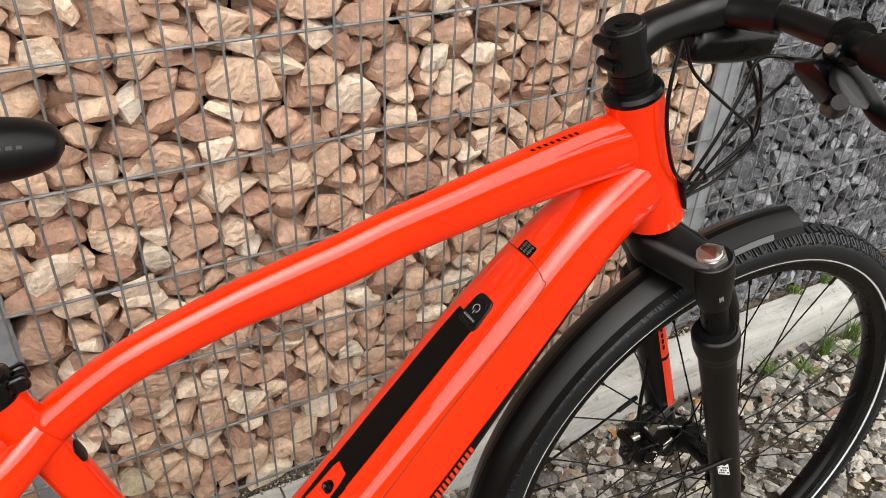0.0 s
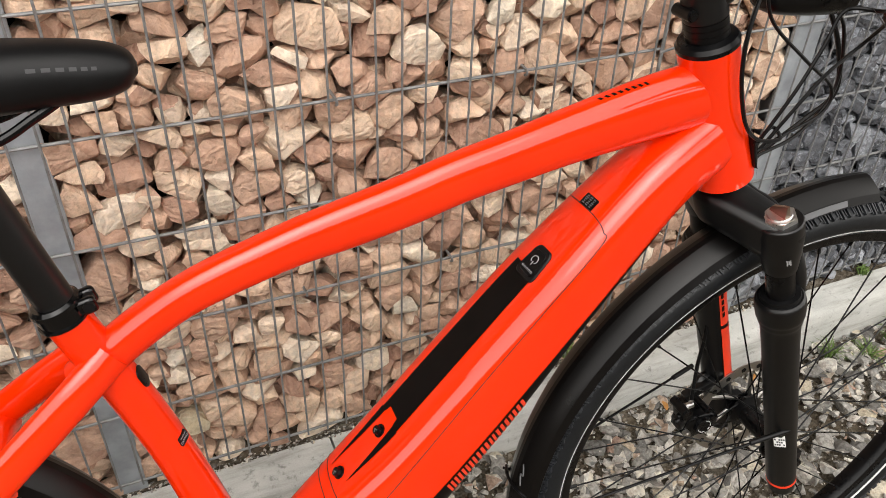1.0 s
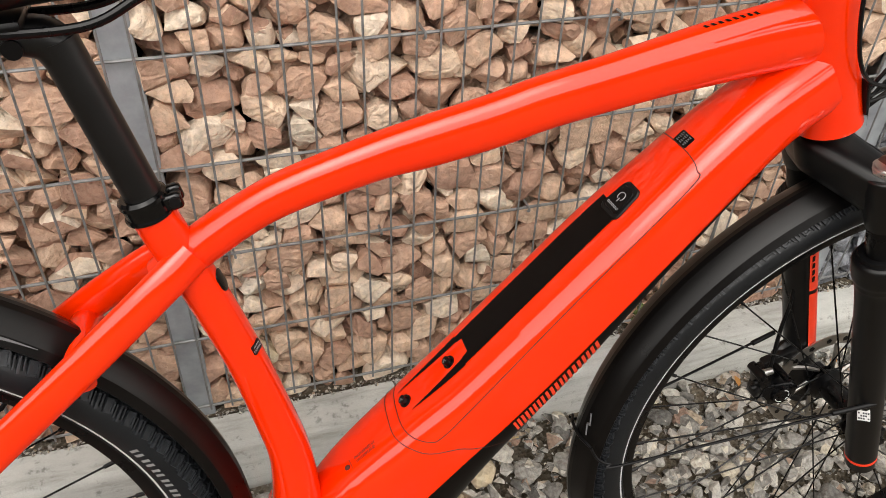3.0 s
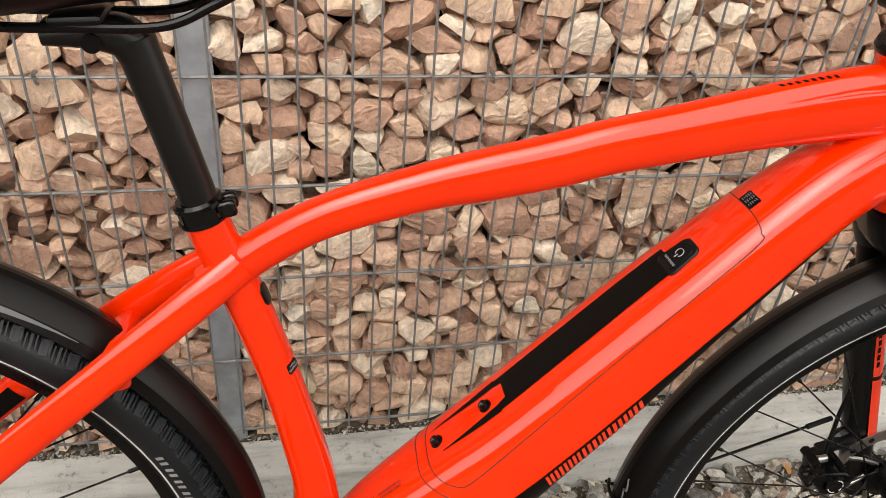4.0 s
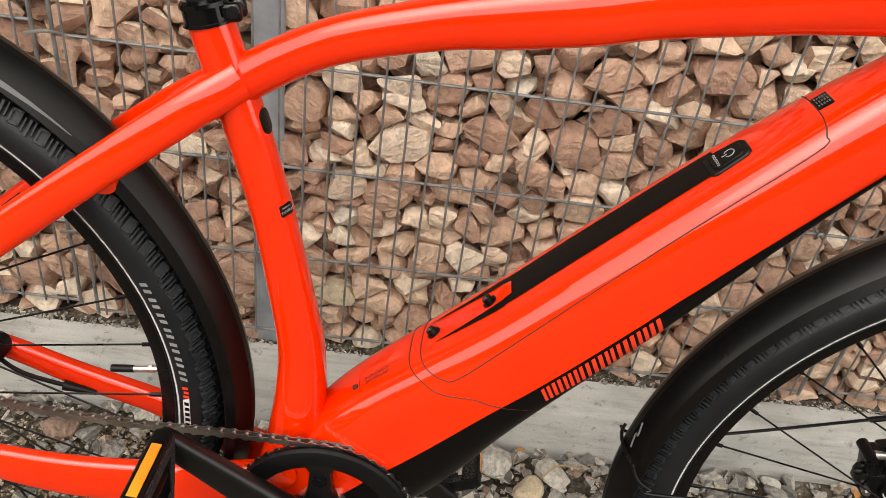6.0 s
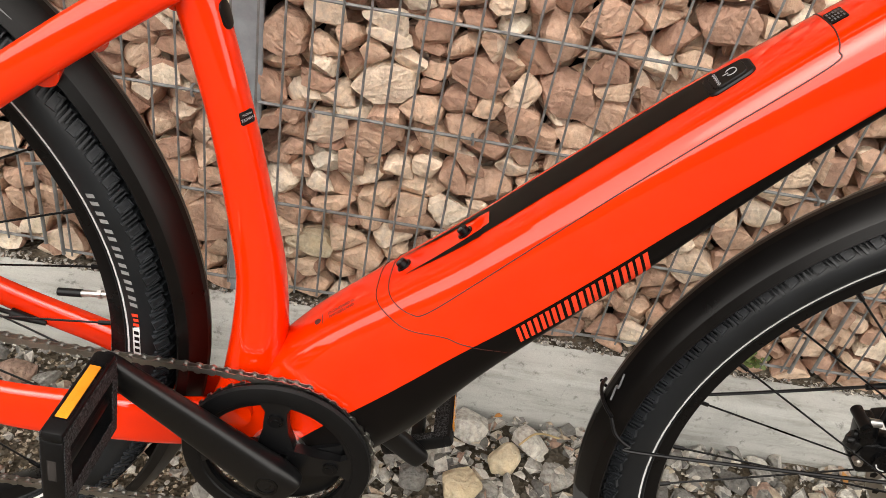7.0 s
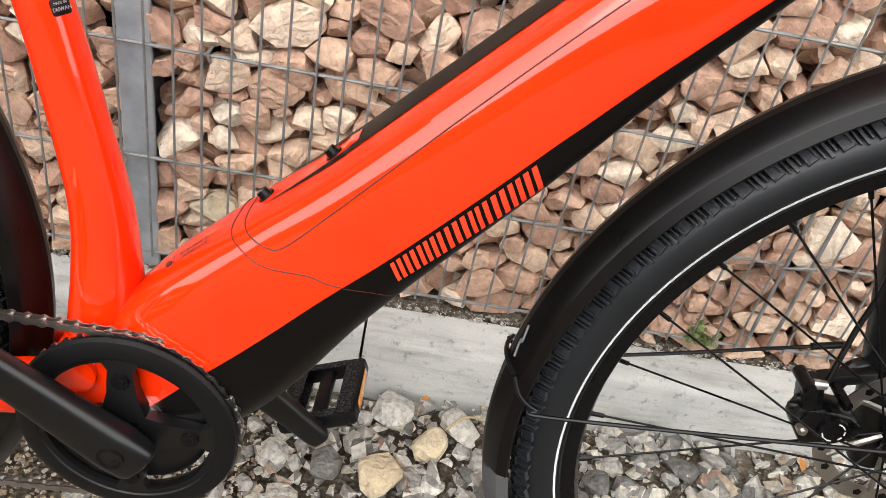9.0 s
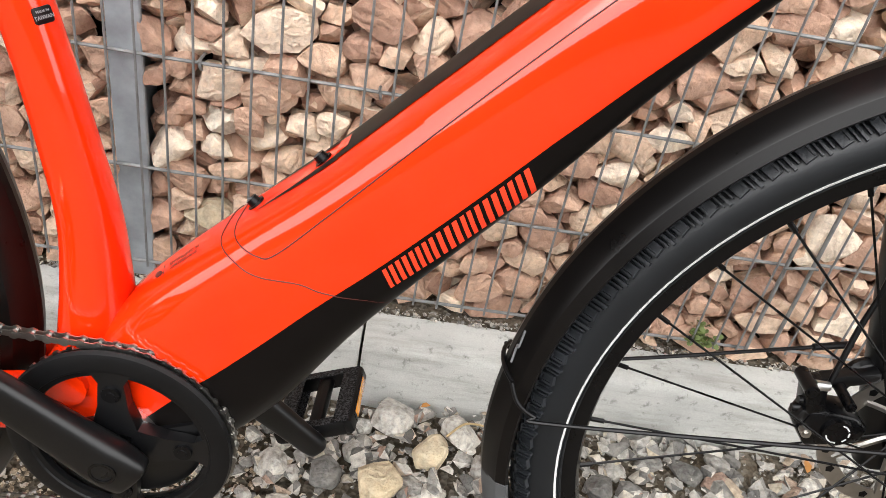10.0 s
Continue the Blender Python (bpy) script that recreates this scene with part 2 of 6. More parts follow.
def add_tube(bm, pts, r, seg=10, count=None, closed=False):
    """A round rod along a smooth curve."""
    p = catmull(pts, count or max(2, len(pts) * 6)) if len(pts) > 2 else np.array(pts, float)
    t = np.gradient(p, axis=0)
    t /= np.linalg.norm(t, axis=1)[:, None]
    ref = np.array((0, 0, 1.0)) if abs(t[0][2]) < 0.9 else np.array((1.0, 0, 0))
    rings = []
    for q, d in zip(p, t):
        a = ref - d * (ref @ d)
        a /= np.linalg.norm(a)
        ref = a
        b = np.cross(d, a)
        rings.append([bm.verts.new(q + r * (math.cos(w) * a + math.sin(w) * b)) for w in np.linspace(0, 2 * math.pi, seg, endpoint=False)])
    for r0, r1 in zip(rings, rings[1:]):
        for i in range(seg):
            bm.faces.new((r0[i], r0[(i + 1) % seg], r1[(i + 1) % seg], r1[i]))
    bm.faces.new(rings[0][::-1])
    bm.faces.new(rings[-1])


def add_revolve(bm, profile, centre, seg=96, a0=0.0, a1=2 * math.pi, scale=1.0):
    """Turns a closed profile of (radius, lateral) points about the lateral axis through centre = (x, y, z)."""
    full = abs(a1 - a0) > 6.28
    ang = np.linspace(a0, a1, seg, endpoint=not full)
    rings = [[bm.verts.new((centre[0] + scale * r * math.cos(a), centre[1] + w * scale, centre[2] + scale * r * math.sin(a))) for r, w in profile] for a in ang]
    k = len(profile)
    pairs = list(zip(rings, rings[1:])) + ([(rings[-1], rings[0])] if full else [])
    for r0, r1 in pairs:
        for i in range(k):
            bm.faces.new((r0[i], r0[(i + 1) % k], r1[(i + 1) % k], r1[i]))
    if not full:
        bm.faces.new(rings[0][::-1])
        bm.faces.new(rings[-1])


class Loft:
    """A tube of changing section in the bicycle's plane. Rows: x, y, z, half height, half width, squareness."""

    def __init__(self, rows, count=60, low=1.0, up=1.0, crisp=1.0):
        self.rows = catmull(rows, count)
        self.low, self.up, self.crisp = low, up, crisp
        c = self.rows[:, :3]
        t = np.gradient(c, axis=0)
        self.t = t / np.linalg.norm(t, axis=1)[:, None]
        mid = self.t.mean(axis=0)
        self.flip = 1.0 if np.cross((0, -1.0, 0), mid)[2] >= 0 else -1.0

    def at(self, s, theta, off=0.0):
        """s: 0 to 1 along; theta: degrees from the top over the right side."""
        k = s * (len(self.rows) - 1)
        i = min(max(int(k), 0), len(self.rows) - 2)
        u = k - i
        row = self.rows[i] * (1 - u) + self.rows[i + 1] * u
        t = self.t[i] * (1 - u) + self.t[i + 1] * u
        t /= np.linalg.norm(t)
        side = np.array((0, -1.0, 0))
        side -= t * (side @ t)
        side /= np.linalg.norm(side)
        upv = np.cross(side, t) * self.flip
        a = radians(theta)
        cc, ss = math.cos(a), math.sin(a)
        n = row[5]
        pc = math.copysign(abs(cc) ** (2 / n), cc)
        ps = math.copysign(abs(ss) ** (2 / n), ss)
        if self.crisp != 1:                                  # tighter shoulders between flatter sides
            q = n * self.crisp
            ap, as_ = abs(pc), abs(ps)
            w = min(max((as_ - ap) * 1.6 + 0.5, 0), 1)
            x = as_ * (1 - w) + max(0.0, 1 - ap ** q) ** (1 / q) * w
            z = max(0.0, 1 - as_ ** q) ** (1 / q) * (1 - w) + ap * w
            k_ = (x ** q + z ** q) ** (-1 / q)
            pc, ps = math.copysign(z * k_, pc), math.copysign(x * k_, ps)
        wide = row[4] * (self.up + (self.low - self.up) * (0.5 - 0.5 * pc))
        return row[:3] + upv * pc * (row[3] + off) + side * ps * (wide + off)

    def mesh(self, bm, seg=40, s0=0.0, s1=1.0, count=None):
        count = count or len(self.rows)
        rings = [[bm.verts.new(self.at(s, th)) for th in np.linspace(0, 360, seg, endpoint=False)] for s in np.linspace(s0, s1, count)]
        for r0, r1 in zip(rings, rings[1:]):
            for i in range(seg):
                bm.faces.new((r0[i], r0[(i + 1) % seg], r1[(i + 1) % seg], r1[i]))
        bm.faces.new(rings[0][::-1])
        bm.faces.new(rings[-1])
        bmesh.ops.recalc_face_normals(bm, faces=bm.faces)

    def patch(self, bm, corners, off=0.0006, nu=24, nv=8):
        """A thin film over the region between four (s, theta) corners."""
        (a, b, c, d) = [np.array(q, float) for q in corners]
        g = [[bm.verts.new(self.at(*((a * (1 - u) + b * u) * (1 - v) + (d * (1 - u) + c * u) * v), off)) for u in np.linspace(0, 1, nu)] for v in np.linspace(0, 1, nv)]
        for i in range(nv - 1):
            for j in range(nu - 1):
                bm.faces.new((g[i][j], g[i][j + 1], g[i + 1][j + 1], g[i + 1][j]))
        bmesh.ops.recalc_face_normals(bm, faces=bm.faces)

    def line(self, bm, pts, r=0.0006, off=0.0002, count=40):
        q = catmull(pts, count) if len(pts) > 2 else np.linspace(pts[0], pts[1], count)
        add_tube(bm, [self.at(s, th, off) for s, th in q], r, seg=6, count=len(q) * 2)


def hull_stone(rng, centre, size, flat=1.0, points=14):
    """Vertices of an angular stone: corners of a rough, chipped block."""
    p = rng.normal(size=(points, 3))
    p /= np.abs(p).max(axis=1)[:, None] ** 0.6 * np.linalg.norm(p, axis=1)[:, None] ** 0.4
    p *= rng.uniform(0.75, 1.0, (points, 1))
    p *= np.array(size) * 0.5
    q = np.array(Euler(rng.uniform(-1, 1, 3) * (0.5 * flat, 0.5 * flat, 3.14)).to_matrix())
    return p @ q.T + centre


def add_hull(bm, pts):
    vs = [bm.verts.new(p) for p in pts]
    r = bmesh.ops.convex_hull(bm, input=vs)
    dead = [e for e in r["geom_interior"] if isinstance(e, bmesh.types.BMVert)]
    dead += [e for e in r["geom_unused"] if isinstance(e, bmesh.types.BMVert)]
    bmesh.ops.delete(bm, geom=list(set(dead)), context="VERTS")


def hull_arrays(pts):
    bm = bmesh.new()
    add_hull(bm, pts)
    bmesh.ops.dissolve_limit(bm, angle_limit=radians(9), verts=bm.verts, edges=bm.edges)
    bmesh.ops.triangulate(bm, faces=bm.faces)
    bm.verts.index_update()
    v = np.array([tuple(q.co) for q in bm.verts])
    f = [tuple(q.index for q in t.verts) for t in bm.faces]
    bm.free()
    return v, f


def split_faces(v, f):
    """Every triangle into four, at the middles of its edges."""
    e = np.sort(np.vstack([f[:, [0, 1]], f[:, [1, 2]], f[:, [2, 0]]]), axis=1)
    u, inv = np.unique(e, axis=0, return_inverse=True)
    inv = inv.reshape(-1) + len(v)
    k = len(f)
    a, b, c = inv[:k], inv[k:2 * k], inv[2 * k:]
    out = np.vstack([np.stack(q, 1) for q in ((f[:, 0], a, c), (a, f[:, 1], b), (c, b, f[:, 2]), (a, b, c))])
    return np.vstack([v, (v[u[:, 0]] + v[u[:, 1]]) / 2]), out


def ease(v, f, amount):
    """Moves each point a little towards the middle of its neighbours: rounds the arrises, leaves the flats."""
    total, count = np.zeros_like(v), np.zeros(len(v))
    for i, j in ((0, 1), (1, 2), (2, 0)):
        np.add.at(total, f[:, i], v[f[:, j]])
        np.add.at(count, f[:, i], 1)
    return v + (total / np.maximum(count, 1)[:, None] - v) * amount


def weathered(v, f, rng, amount, cuts=2, soft=0.3):
    """An angular stone with eased arrises and gently uneven faces."""
    f = np.array(f)
    for _ in range(cuts):
        v, f = split_faces(v, f)
        v = ease(v, f, soft)
    c = v.mean(axis=0)
    d = v - c
    size = np.linalg.norm(d, axis=1)
    h = np.zeros(len(v))
    for k in range(7):
        w = rng.normal(size=3)
        w *= (90 + 95 * k) / np.linalg.norm(w)
        h += np.sin(d @ w + rng.uniform(0, 6.28)) / (1 + 0.75 * k)
    return v + d / np.maximum(size, 1e-6)[:, None] * (h * amount)[:, None], f


def stone_mesh(name, v, f, material, sharp=24):
    me = bpy.data.meshes.new(name)
    me.from_pydata(np.asarray(v).tolist(), [], np.asarray(f).tolist())
    me.polygons.foreach_set("use_smooth", np.ones(len(me.polygons), bool))
    me.set_sharp_from_angle(angle=radians(sharp))
    me.materials.append(material)
    return me


def joined(name, pieces, material, parent=None, label=""):
    v, f, k = [], [], 0
    for pv, pf in pieces:
        v.append(pv)
        f.append(np.asarray(pf) + k)
        k += len(pv)
    ob = new(name, stone_mesh(name, np.vstack(v), np.vstack(f), material))
    if parent is not None:
        ob.parent = parent
    return tagged(ob, label, kind="stuff")


def cell_points(planes_n, planes_d):
    """Corners of the convex region n.p <= d."""
    n, d = np.array(planes_n), np.array(planes_d)
    k = len(n)
    idx = np.array([(a, b, c) for a in range(k) for b in range(a + 1, k) for c in range(b + 1, k)])
    A = n[idx]
    det = np.linalg.det(A)
    ok = np.abs(det) > 1e-6
    p = np.linalg.solve(A[ok], d[idx][ok][:, :, None])[:, :, 0]
    return p[(p @ n.T <= d + 1e-7).all(axis=1)]


def packed_stones(rng, x0, x1, z0, z1, small, large, layers, gap, front=0.006):
    """Angular stones of mixed size that fill a basket: cells round scattered seeds, larger round large ones, chipped and turned a little."""
    seeds = []
    ex, ez = 0.84, 1.20                                  # stones lie longer than high
    x0, x1, z0, z1 = x0 * ex, x1 * ex, z0 * ez, z1 * ez
    for li, y in enumerate(layers):
        area, took, tries = (x1 - x0) * (z1 - z0), 0.0, 0
        here = np.zeros((0, 4))
        while tries < 9000 and took < area * 1.02:
            tries += 1
            r = small + (large - small) * rng.uniform() ** 1.3
            if tries > 5000:
                r = small * rng.uniform(0.75, 1.1)
            p = np.array((rng.uniform(x0, x1), y + rng.uniform(-0.012, 0.020), rng.uniform(z0, z1), r))
            if len(here) and (np.hypot(here[:, 0] - p[0], here[:, 2] - p[2]) < (here[:, 3] + r) * 0.86).any():
                continue
            here = np.vstack([here, p])
            took += math.pi * r * r * 1.05
        seeds += [(*q, li) for q in here]
    s = np.array(seeds)
    pos, rad = s[:, :3], s[:, 3]
    out = []
    for i, c in enumerate(pos):
        dv = pos - c
        dist = np.linalg.norm(dv, axis=1)
        near = np.argsort(dist - 0.6 * rad)
        near = near[near != i][:12]
        pn, pd = [], []
        for j in near:
            u = dv[j] / dist[j]
            cut = min(max((dist[j] ** 2 + rad[i] ** 2 - rad[j] ** 2) / (2 * dist[j]), 0.2 * dist[j]), 0.8 * dist[j])
            pn.append(u)
            pd.append(u @ c + cut - gap * rng.uniform(0.1, 1.6))
        for _ in range(6):                                   # chips
            u = rng.normal(size=3)
            u[1] -= 0.7
            u /= np.linalg.norm(u)
            pn.append(u)
            pd.append(u @ c + rad[i] * rng.uniform(0.74, 1.15))
        for u, lim in (((0, -1, 0), -(front + rng.uniform(0, 0.004))), ((0, 1, 0), c[1] + 0.035), ((1, 0, 0), x1 + 0.004),
                       ((-1, 0, 0), -(x0 - 0.004)), ((0, 0, -1), -z0), ((0, 0, 1), z1 + 0.03)):
            pn.append(np.array(u, float))
            pd.append(lim)
        p = cell_points(pn, pd)
        if len(p) < 5:
            continue
        p = p / (ex, 1, ez)
        m = p.mean(axis=0)
        rot = np.array(Euler(rng.normal(size=3) * (0.12, 0.32, 0.12)).to_matrix())
        p = (p - m) * rng.uniform(0.96, 1.09) @ rot.T + m
        p[:, 1] = np.maximum(p[:, 1], front)
        if np.ptp(p, axis=0).min() < 0.006:
            continue
        v, f = hull_arrays(p)
        first = s[i, 4] == 0
        out.append((m, int(s[i, 4]), *weathered(v, f, rng, 0.00080, 2 if first else 1, 0.20)))
    return out


# ---------- ground, kerb ----------
def ground_dip(x, y):
    """The ground falls a little from the kerb towards the front wheel."""
    a, b = min(max((-y - 0.14) / 0.24, 0), 1), min(max(x / 0.8, 0), 1)
    return -0.020 * a * a * (3 - 2 * a) * b


def ground_sheet():
    bm = bmesh.new()
    xs = np.concatenate([[-400, -60, -10, -3], np.linspace(-1.2, 2.6, 60), [4, 10, 60, 400]])
    ys = np.concatenate([[-400, -60, -10, -3], np.linspace(-1.6, 0.3, 40), [1, 3, 10, 60, 400]])
    g = []
    for x in xs:
        row = []
        for y in ys:
            h = 0.012 * noise.noise((x * 4, y * 4, 0)) + 0.006 * noise.noise((x * 15, y * 15, 3)) - 0.012
            if abs(x) > 5 or y < -2 or y > 0.4:
                h = -0.012
            h += ground_dip(x, max(y, -0.5))
            row.append(bm.verts.new((x, y, h)))
        g.append(row)
    for i in range(len(xs) - 1):
        for j in range(len(ys) - 1):
            bm.faces.new((g[i][j], g[i + 1][j], g[i + 1][j + 1], g[i][j + 1]))
    return tagged(link_mesh("ground", bm, M["soil"]), "sandy grit ground under loose gravel", "ground", kind="structure")


ground = ground_sheet()

KERB_FRONT, KERB_TOP = -0.072, 0.100


def kerb_stone(x0, x1):
    """A concrete edging stone with a rounded front arris."""
    bm = bmesh.new()
    prof = [(KERB_FRONT + 0.002, -0.10), (KERB_FRONT, 0.02), (KERB_FRONT + 0.002, KERB_TOP - 0.016), (KERB_FRONT + 0.006, KERB_TOP - 0.007),
            (KERB_FRONT + 0.013, KERB_TOP - 0.002), (KERB_FRONT + 0.022, KERB_TOP), (0.001, KERB_TOP + 0.001), (0.005, KERB_TOP - 0.004), (0.006, -0.10)]
    n = 40
    rings = []
    for x in np.linspace(x0, x1, n):
        e = 0.0025 if x in (x0, x1) else 0.0
        rings.append([bm.verts.new((x, y + e + 0.0012 * noise.noise((x * 9, y * 20, z * 20)), z - e + 0.0012 * noise.noise((x * 7, 5 + y * 20, z * 9)))) for y, z in prof])
    k = len(prof)
    for a, b in zip(rings, rings[1:]):
        for i in range(k):
            bm.faces.new((a[i], b[i], b[(i + 1) % k], a[(i + 1) % k]))
    bm.faces.new(rings[0])
    bm.faces.new(rings[-1][::-1])
    bmesh.ops.recalc_face_normals(bm, faces=bm.faces)
    return tagged(link_mesh("kerb", bm, M["concrete"], sharp=40), "pale grey weathered concrete edging stone along the gabion wall", "kerb", "edging stones", "structure")


for kx0, kx1 in ((-1.73, -0.73), (-0.726, 0.272), (0.276, 1.272), (1.276, 2.274), (2.278, 3.4)):
    kerb_stone(kx0, kx1)

def unseen_wall(name, x0, x1, y, h, color, label):
    bm = bmesh.new()
    add_box(bm, (x1 - x0, 0.3, h), pose((x0 + x1) / 2, y, h / 2 - 0.05))
    return tagged(link_mesh(name, bm, plain(name + "_render", color, 0.9, vary=0.1), smooth=False), label, "wall", kind="structure")


# unseen walls, added to block sky and darken what paint and mudguards reflect
unseen_wall("wall_unseen_back", -9, 9, 0.95, 7.5, (0.085, 0.068, 0.058), "plain dark unseen wall added behind the gabion to block the sky")
unseen_wall("wall_unseen_front", -14, 14, -9.0, 2.6, (0.07, 0.07, 0.065), "plain dark unseen wall added on the far side to block low sky")



def sky_blockers():
    """An unseen slab overhead and end wall, added to bound the paint's sky highlights."""
    bm = bmesh.new()
    add_box(bm, (18, 1.25, 0.25), pose(0, 0.17, 4.6))
    tagged(link_mesh("ceiling_sky_blocker", bm, plain("sky_blocker_dark", (0.09, 0.07, 0.055), 0.85), smooth=False), "plain dark unseen slab added overhead to block the sky", "eave", kind="structure")
    # added out of view: cuts the down tube's highlight on its upper side
    bm = bmesh.new()
    add_box(bm, (0.3, 2.3, 4.0), pose(-6.2, -0.35, 1.95))
    tagged(link_mesh("wall_end_blocker", bm, plain("end_blocker_dark", (0.085, 0.075, 0.065), 0.9), smooth=False), "plain dark unseen wall added at the left to narrow the highlight", "wall", kind="structure")


sky_blockers()

# ---------- gabion wall ----------
PITCH, ROW = 0.03375, 0.1515
ROW_Z = [0.134 + ROW * k for k in range(8)]
WALL_TOP = 1.20
POSTS = (-0.050, 1.130)
JOINTS = (-0.330, 0.842)

wall = new("wall_gabion")
tagged(wall, "gabion wall of galvanised wire baskets filled with beige and grey quarry stones", "wall", kind="structure")


# a dark slab behind the stones: the shade of their gaps as colour
def wall_shade_core():
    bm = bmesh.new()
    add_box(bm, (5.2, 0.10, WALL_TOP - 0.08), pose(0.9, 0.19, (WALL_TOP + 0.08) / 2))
    return link_mesh("core", bm, M["dark"], wall, "near-black slab standing in for the shade between the stones", smooth=False)


wall_shade_core()


def foot_strip():
    bm = bmesh.new()
    add_box(bm, (5.2, 0.142, 0.19), pose(0.9, 0.0785, 0.008))
    return tagged(link_mesh("wall_foot", bm, M["soil"], smooth=False), "strip of fine grit under the gabion wall", "grit", kind="structure")


foot_strip()


def post(x, w=0.040):
    bm = bmesh.new()
    add_box(bm, (w, 0.008, WALL_TOP), pose(x, 0.012, 0.06 + WALL_TOP / 2), 0.0015, 1)
    add_box(bm, (0.006, 0.09, WALL_TOP), pose(x, 0.061, 0.06 + WALL_TOP / 2), 0.001, 1)
    return link_mesh("post", bm, M["zinc_post"], wall, "flat galvanised steel post between the baskets")


post(POSTS[0], 0.041)
post(POSTS[1], 0.060)

rng = np.random.default_rng(7)
wire_meshes = {}


def wire(kind, m, length, r):
    key = (round(length, 3), r)
    if key not in wire_meshes:
        bm = bmesh.new()
        n = max(2, int(length / 0.1))
        wob = [(0, 0.0006 * rng.normal(), k * length / n) for k in range(n + 1)]
        add_tube(bm, wob, r, 8, n * 2)
        ob = link_mesh("wire", bm, M["zinc"], wall)
        wire_meshes[key] = ob.data
    else:
        ob = new("wire", wire_meshes[key])
        ob.parent = wall
    ob.matrix_basis = m
    return ob


def basket_front(x0, x1, dy, dz, first, thick_left=True, thick_right=True):
    """One welded mesh panel: upright wires in front of the level ones."""
    zb, zt = ROW_Z[0] - 0.006 + dz, WALL_TOP
    x = first
    while x < x1 - 0.006:
        if x > x0 + 0.006:
            wire("v", pose(x + rng.normal() * 0.0006, -0.0036 + dy, zb, rng.normal() * 0.08, rng.normal() * 0.08, 0), zt - zb, 0.00165)
        x += PITCH
    for z in ROW_Z:
        if z + dz < WALL_TOP:
            wire("h", pose(x0, dy, z + dz + rng.normal() * 0.0006, 0, 90, 0), x1 - x0, 0.0023)
    for xe, t in ((x0, thick_left), (x1, thick_right)):
        if t:
            wire("e", pose(xe, -0.002 + dy, zb), zt - zb, 0.0029)


basket_front(JOINTS[0] + 0.013, JOINTS[1] - 0.018, 0.0, 0.0, -9 * PITCH)
basket_front(-1.40, JOINTS[0] - 0.015, 0.006, 0.010, JOINTS[0] - 0.036 - 30 * PITCH)
basket_front(JOINTS[1] + 0.020, 2.02, 0.004, 0.004, JOINTS[1] + 0.045)
basket_front(2.05, 3.2, 0.0, 0.0, 2.07)


def spacer(x, z):
    """A short wire hook that ties the front mesh to the back."""
    bm = bmesh.new()
    add_tube(bm, [(x, 0.10, z + 0.004), (x, 0.004, z + 0.004), (x + 0.001, -0.004, z + 0.003), (x + 0.002, -0.0045, z - 0.004), (x + 0.002, 0.001, z - 0.008)], 0.002, 6, 20)
    return link_mesh("spacer", bm, M["zinc"], wall)


for k, r in ((9.3, 4), (1.2, 2), (17.5, 4), (-6.7, 4), (7.5, 2), (14.5, 2), (4.4, 5), (21.6, 2), (12.3, 5), (-3.5, 2)):
    spacer(k * PITCH, ROW_Z[r])
for xj in JOINTS:                                            # ties that hold two panels together
    for r in range(1, 7):
        bm = bmesh.new()
        add_tube(bm, [(xj - 0.022, -0.004, ROW_Z[r] - 0.004), (xj - 0.006, -0.009, ROW_Z[r] + 0.002), (xj + 0.010, -0.008, ROW_Z[r] + 0.004), (xj + 0.024, -0.003, ROW_Z[r] + 0.001)], 0.0022, 6, 14)
        link_mesh("tie", bm, M["zinc"], wall)

stones = packed_stones(np.random.default_rng(11), POSTS[0] + 0.020, POSTS[1] - 0.024, 0.105, WALL_TOP - 0.02, 0.0150, 0.0320, (0.024, 0.064), 0.0022)
stones += packed_stones(np.random.default_rng(12), -0.62, POSTS[0] - 0.020, 0.105, WALL_TOP - 0.02, 0.0150, 0.0320, (0.024, 0.064), 0.0022)
rest, singles = [], []
for m_, layer, v_, f_ in stones:
    if layer == 0 and -0.05 < m_[0] < 0.74 and 0.10 < m_[2] < 0.95 and len(singles) < 300:
        singles.append((m_, v_, f_))
    else:
        rest.append((v_, f_))
joined("stones", rest, M["stone_joined"], wall, "angular beige and pinkish quarry stones")
greys = packed_stones(np.random.default_rng(5), POSTS[1] + 0.034, 2.05, 0.105, WALL_TOP - 0.02, 0.0125, 0.025, (0.024, 0.058), 0.0010)
joined("grey_stones", [(v_, f_) for _, _, v_, f_ in greys], M["grey_stone"], wall, "angular dark grey quarry stones with pale veins")
special = {}
for (tx, tz), key in (((0.150, 0.634), "pale"), ((0.153, 0.818), "pale"), ((0.535, 0.842), "pale"), ((0.063, 0.339), "pale"), ((0.298, 0.60), "pale"), ((0.079, 0.197), "ochre"), ((0.41, 0.33), "pale")):
    k_ = min(range(len(singles)), key=lambda q: math.hypot(singles[q][0][0] - tx, singles[q][0][2] - tz))
    special[k_] = M[key]
for k_, (m_, v_, f_) in enumerate(singles):
    ob = new("stone", stone_mesh("stone", v_ - m_, f_, special.get(k_, M["stone"])))
    ob.location, ob.parent = m_, wall


# ---------- gravel ----------
M["grit"] = stone_material("brown_grit", [(0.0, (0.14, 0.105, 0.068)), (0.4, (0.28, 0.225, 0.155)), (0.8, (0.43, 0.37, 0.29)), (1.0, (0.54, 0.50, 0.44))], (1.12, 1.1, 1.05), 130, per="island", mottle=0.3)


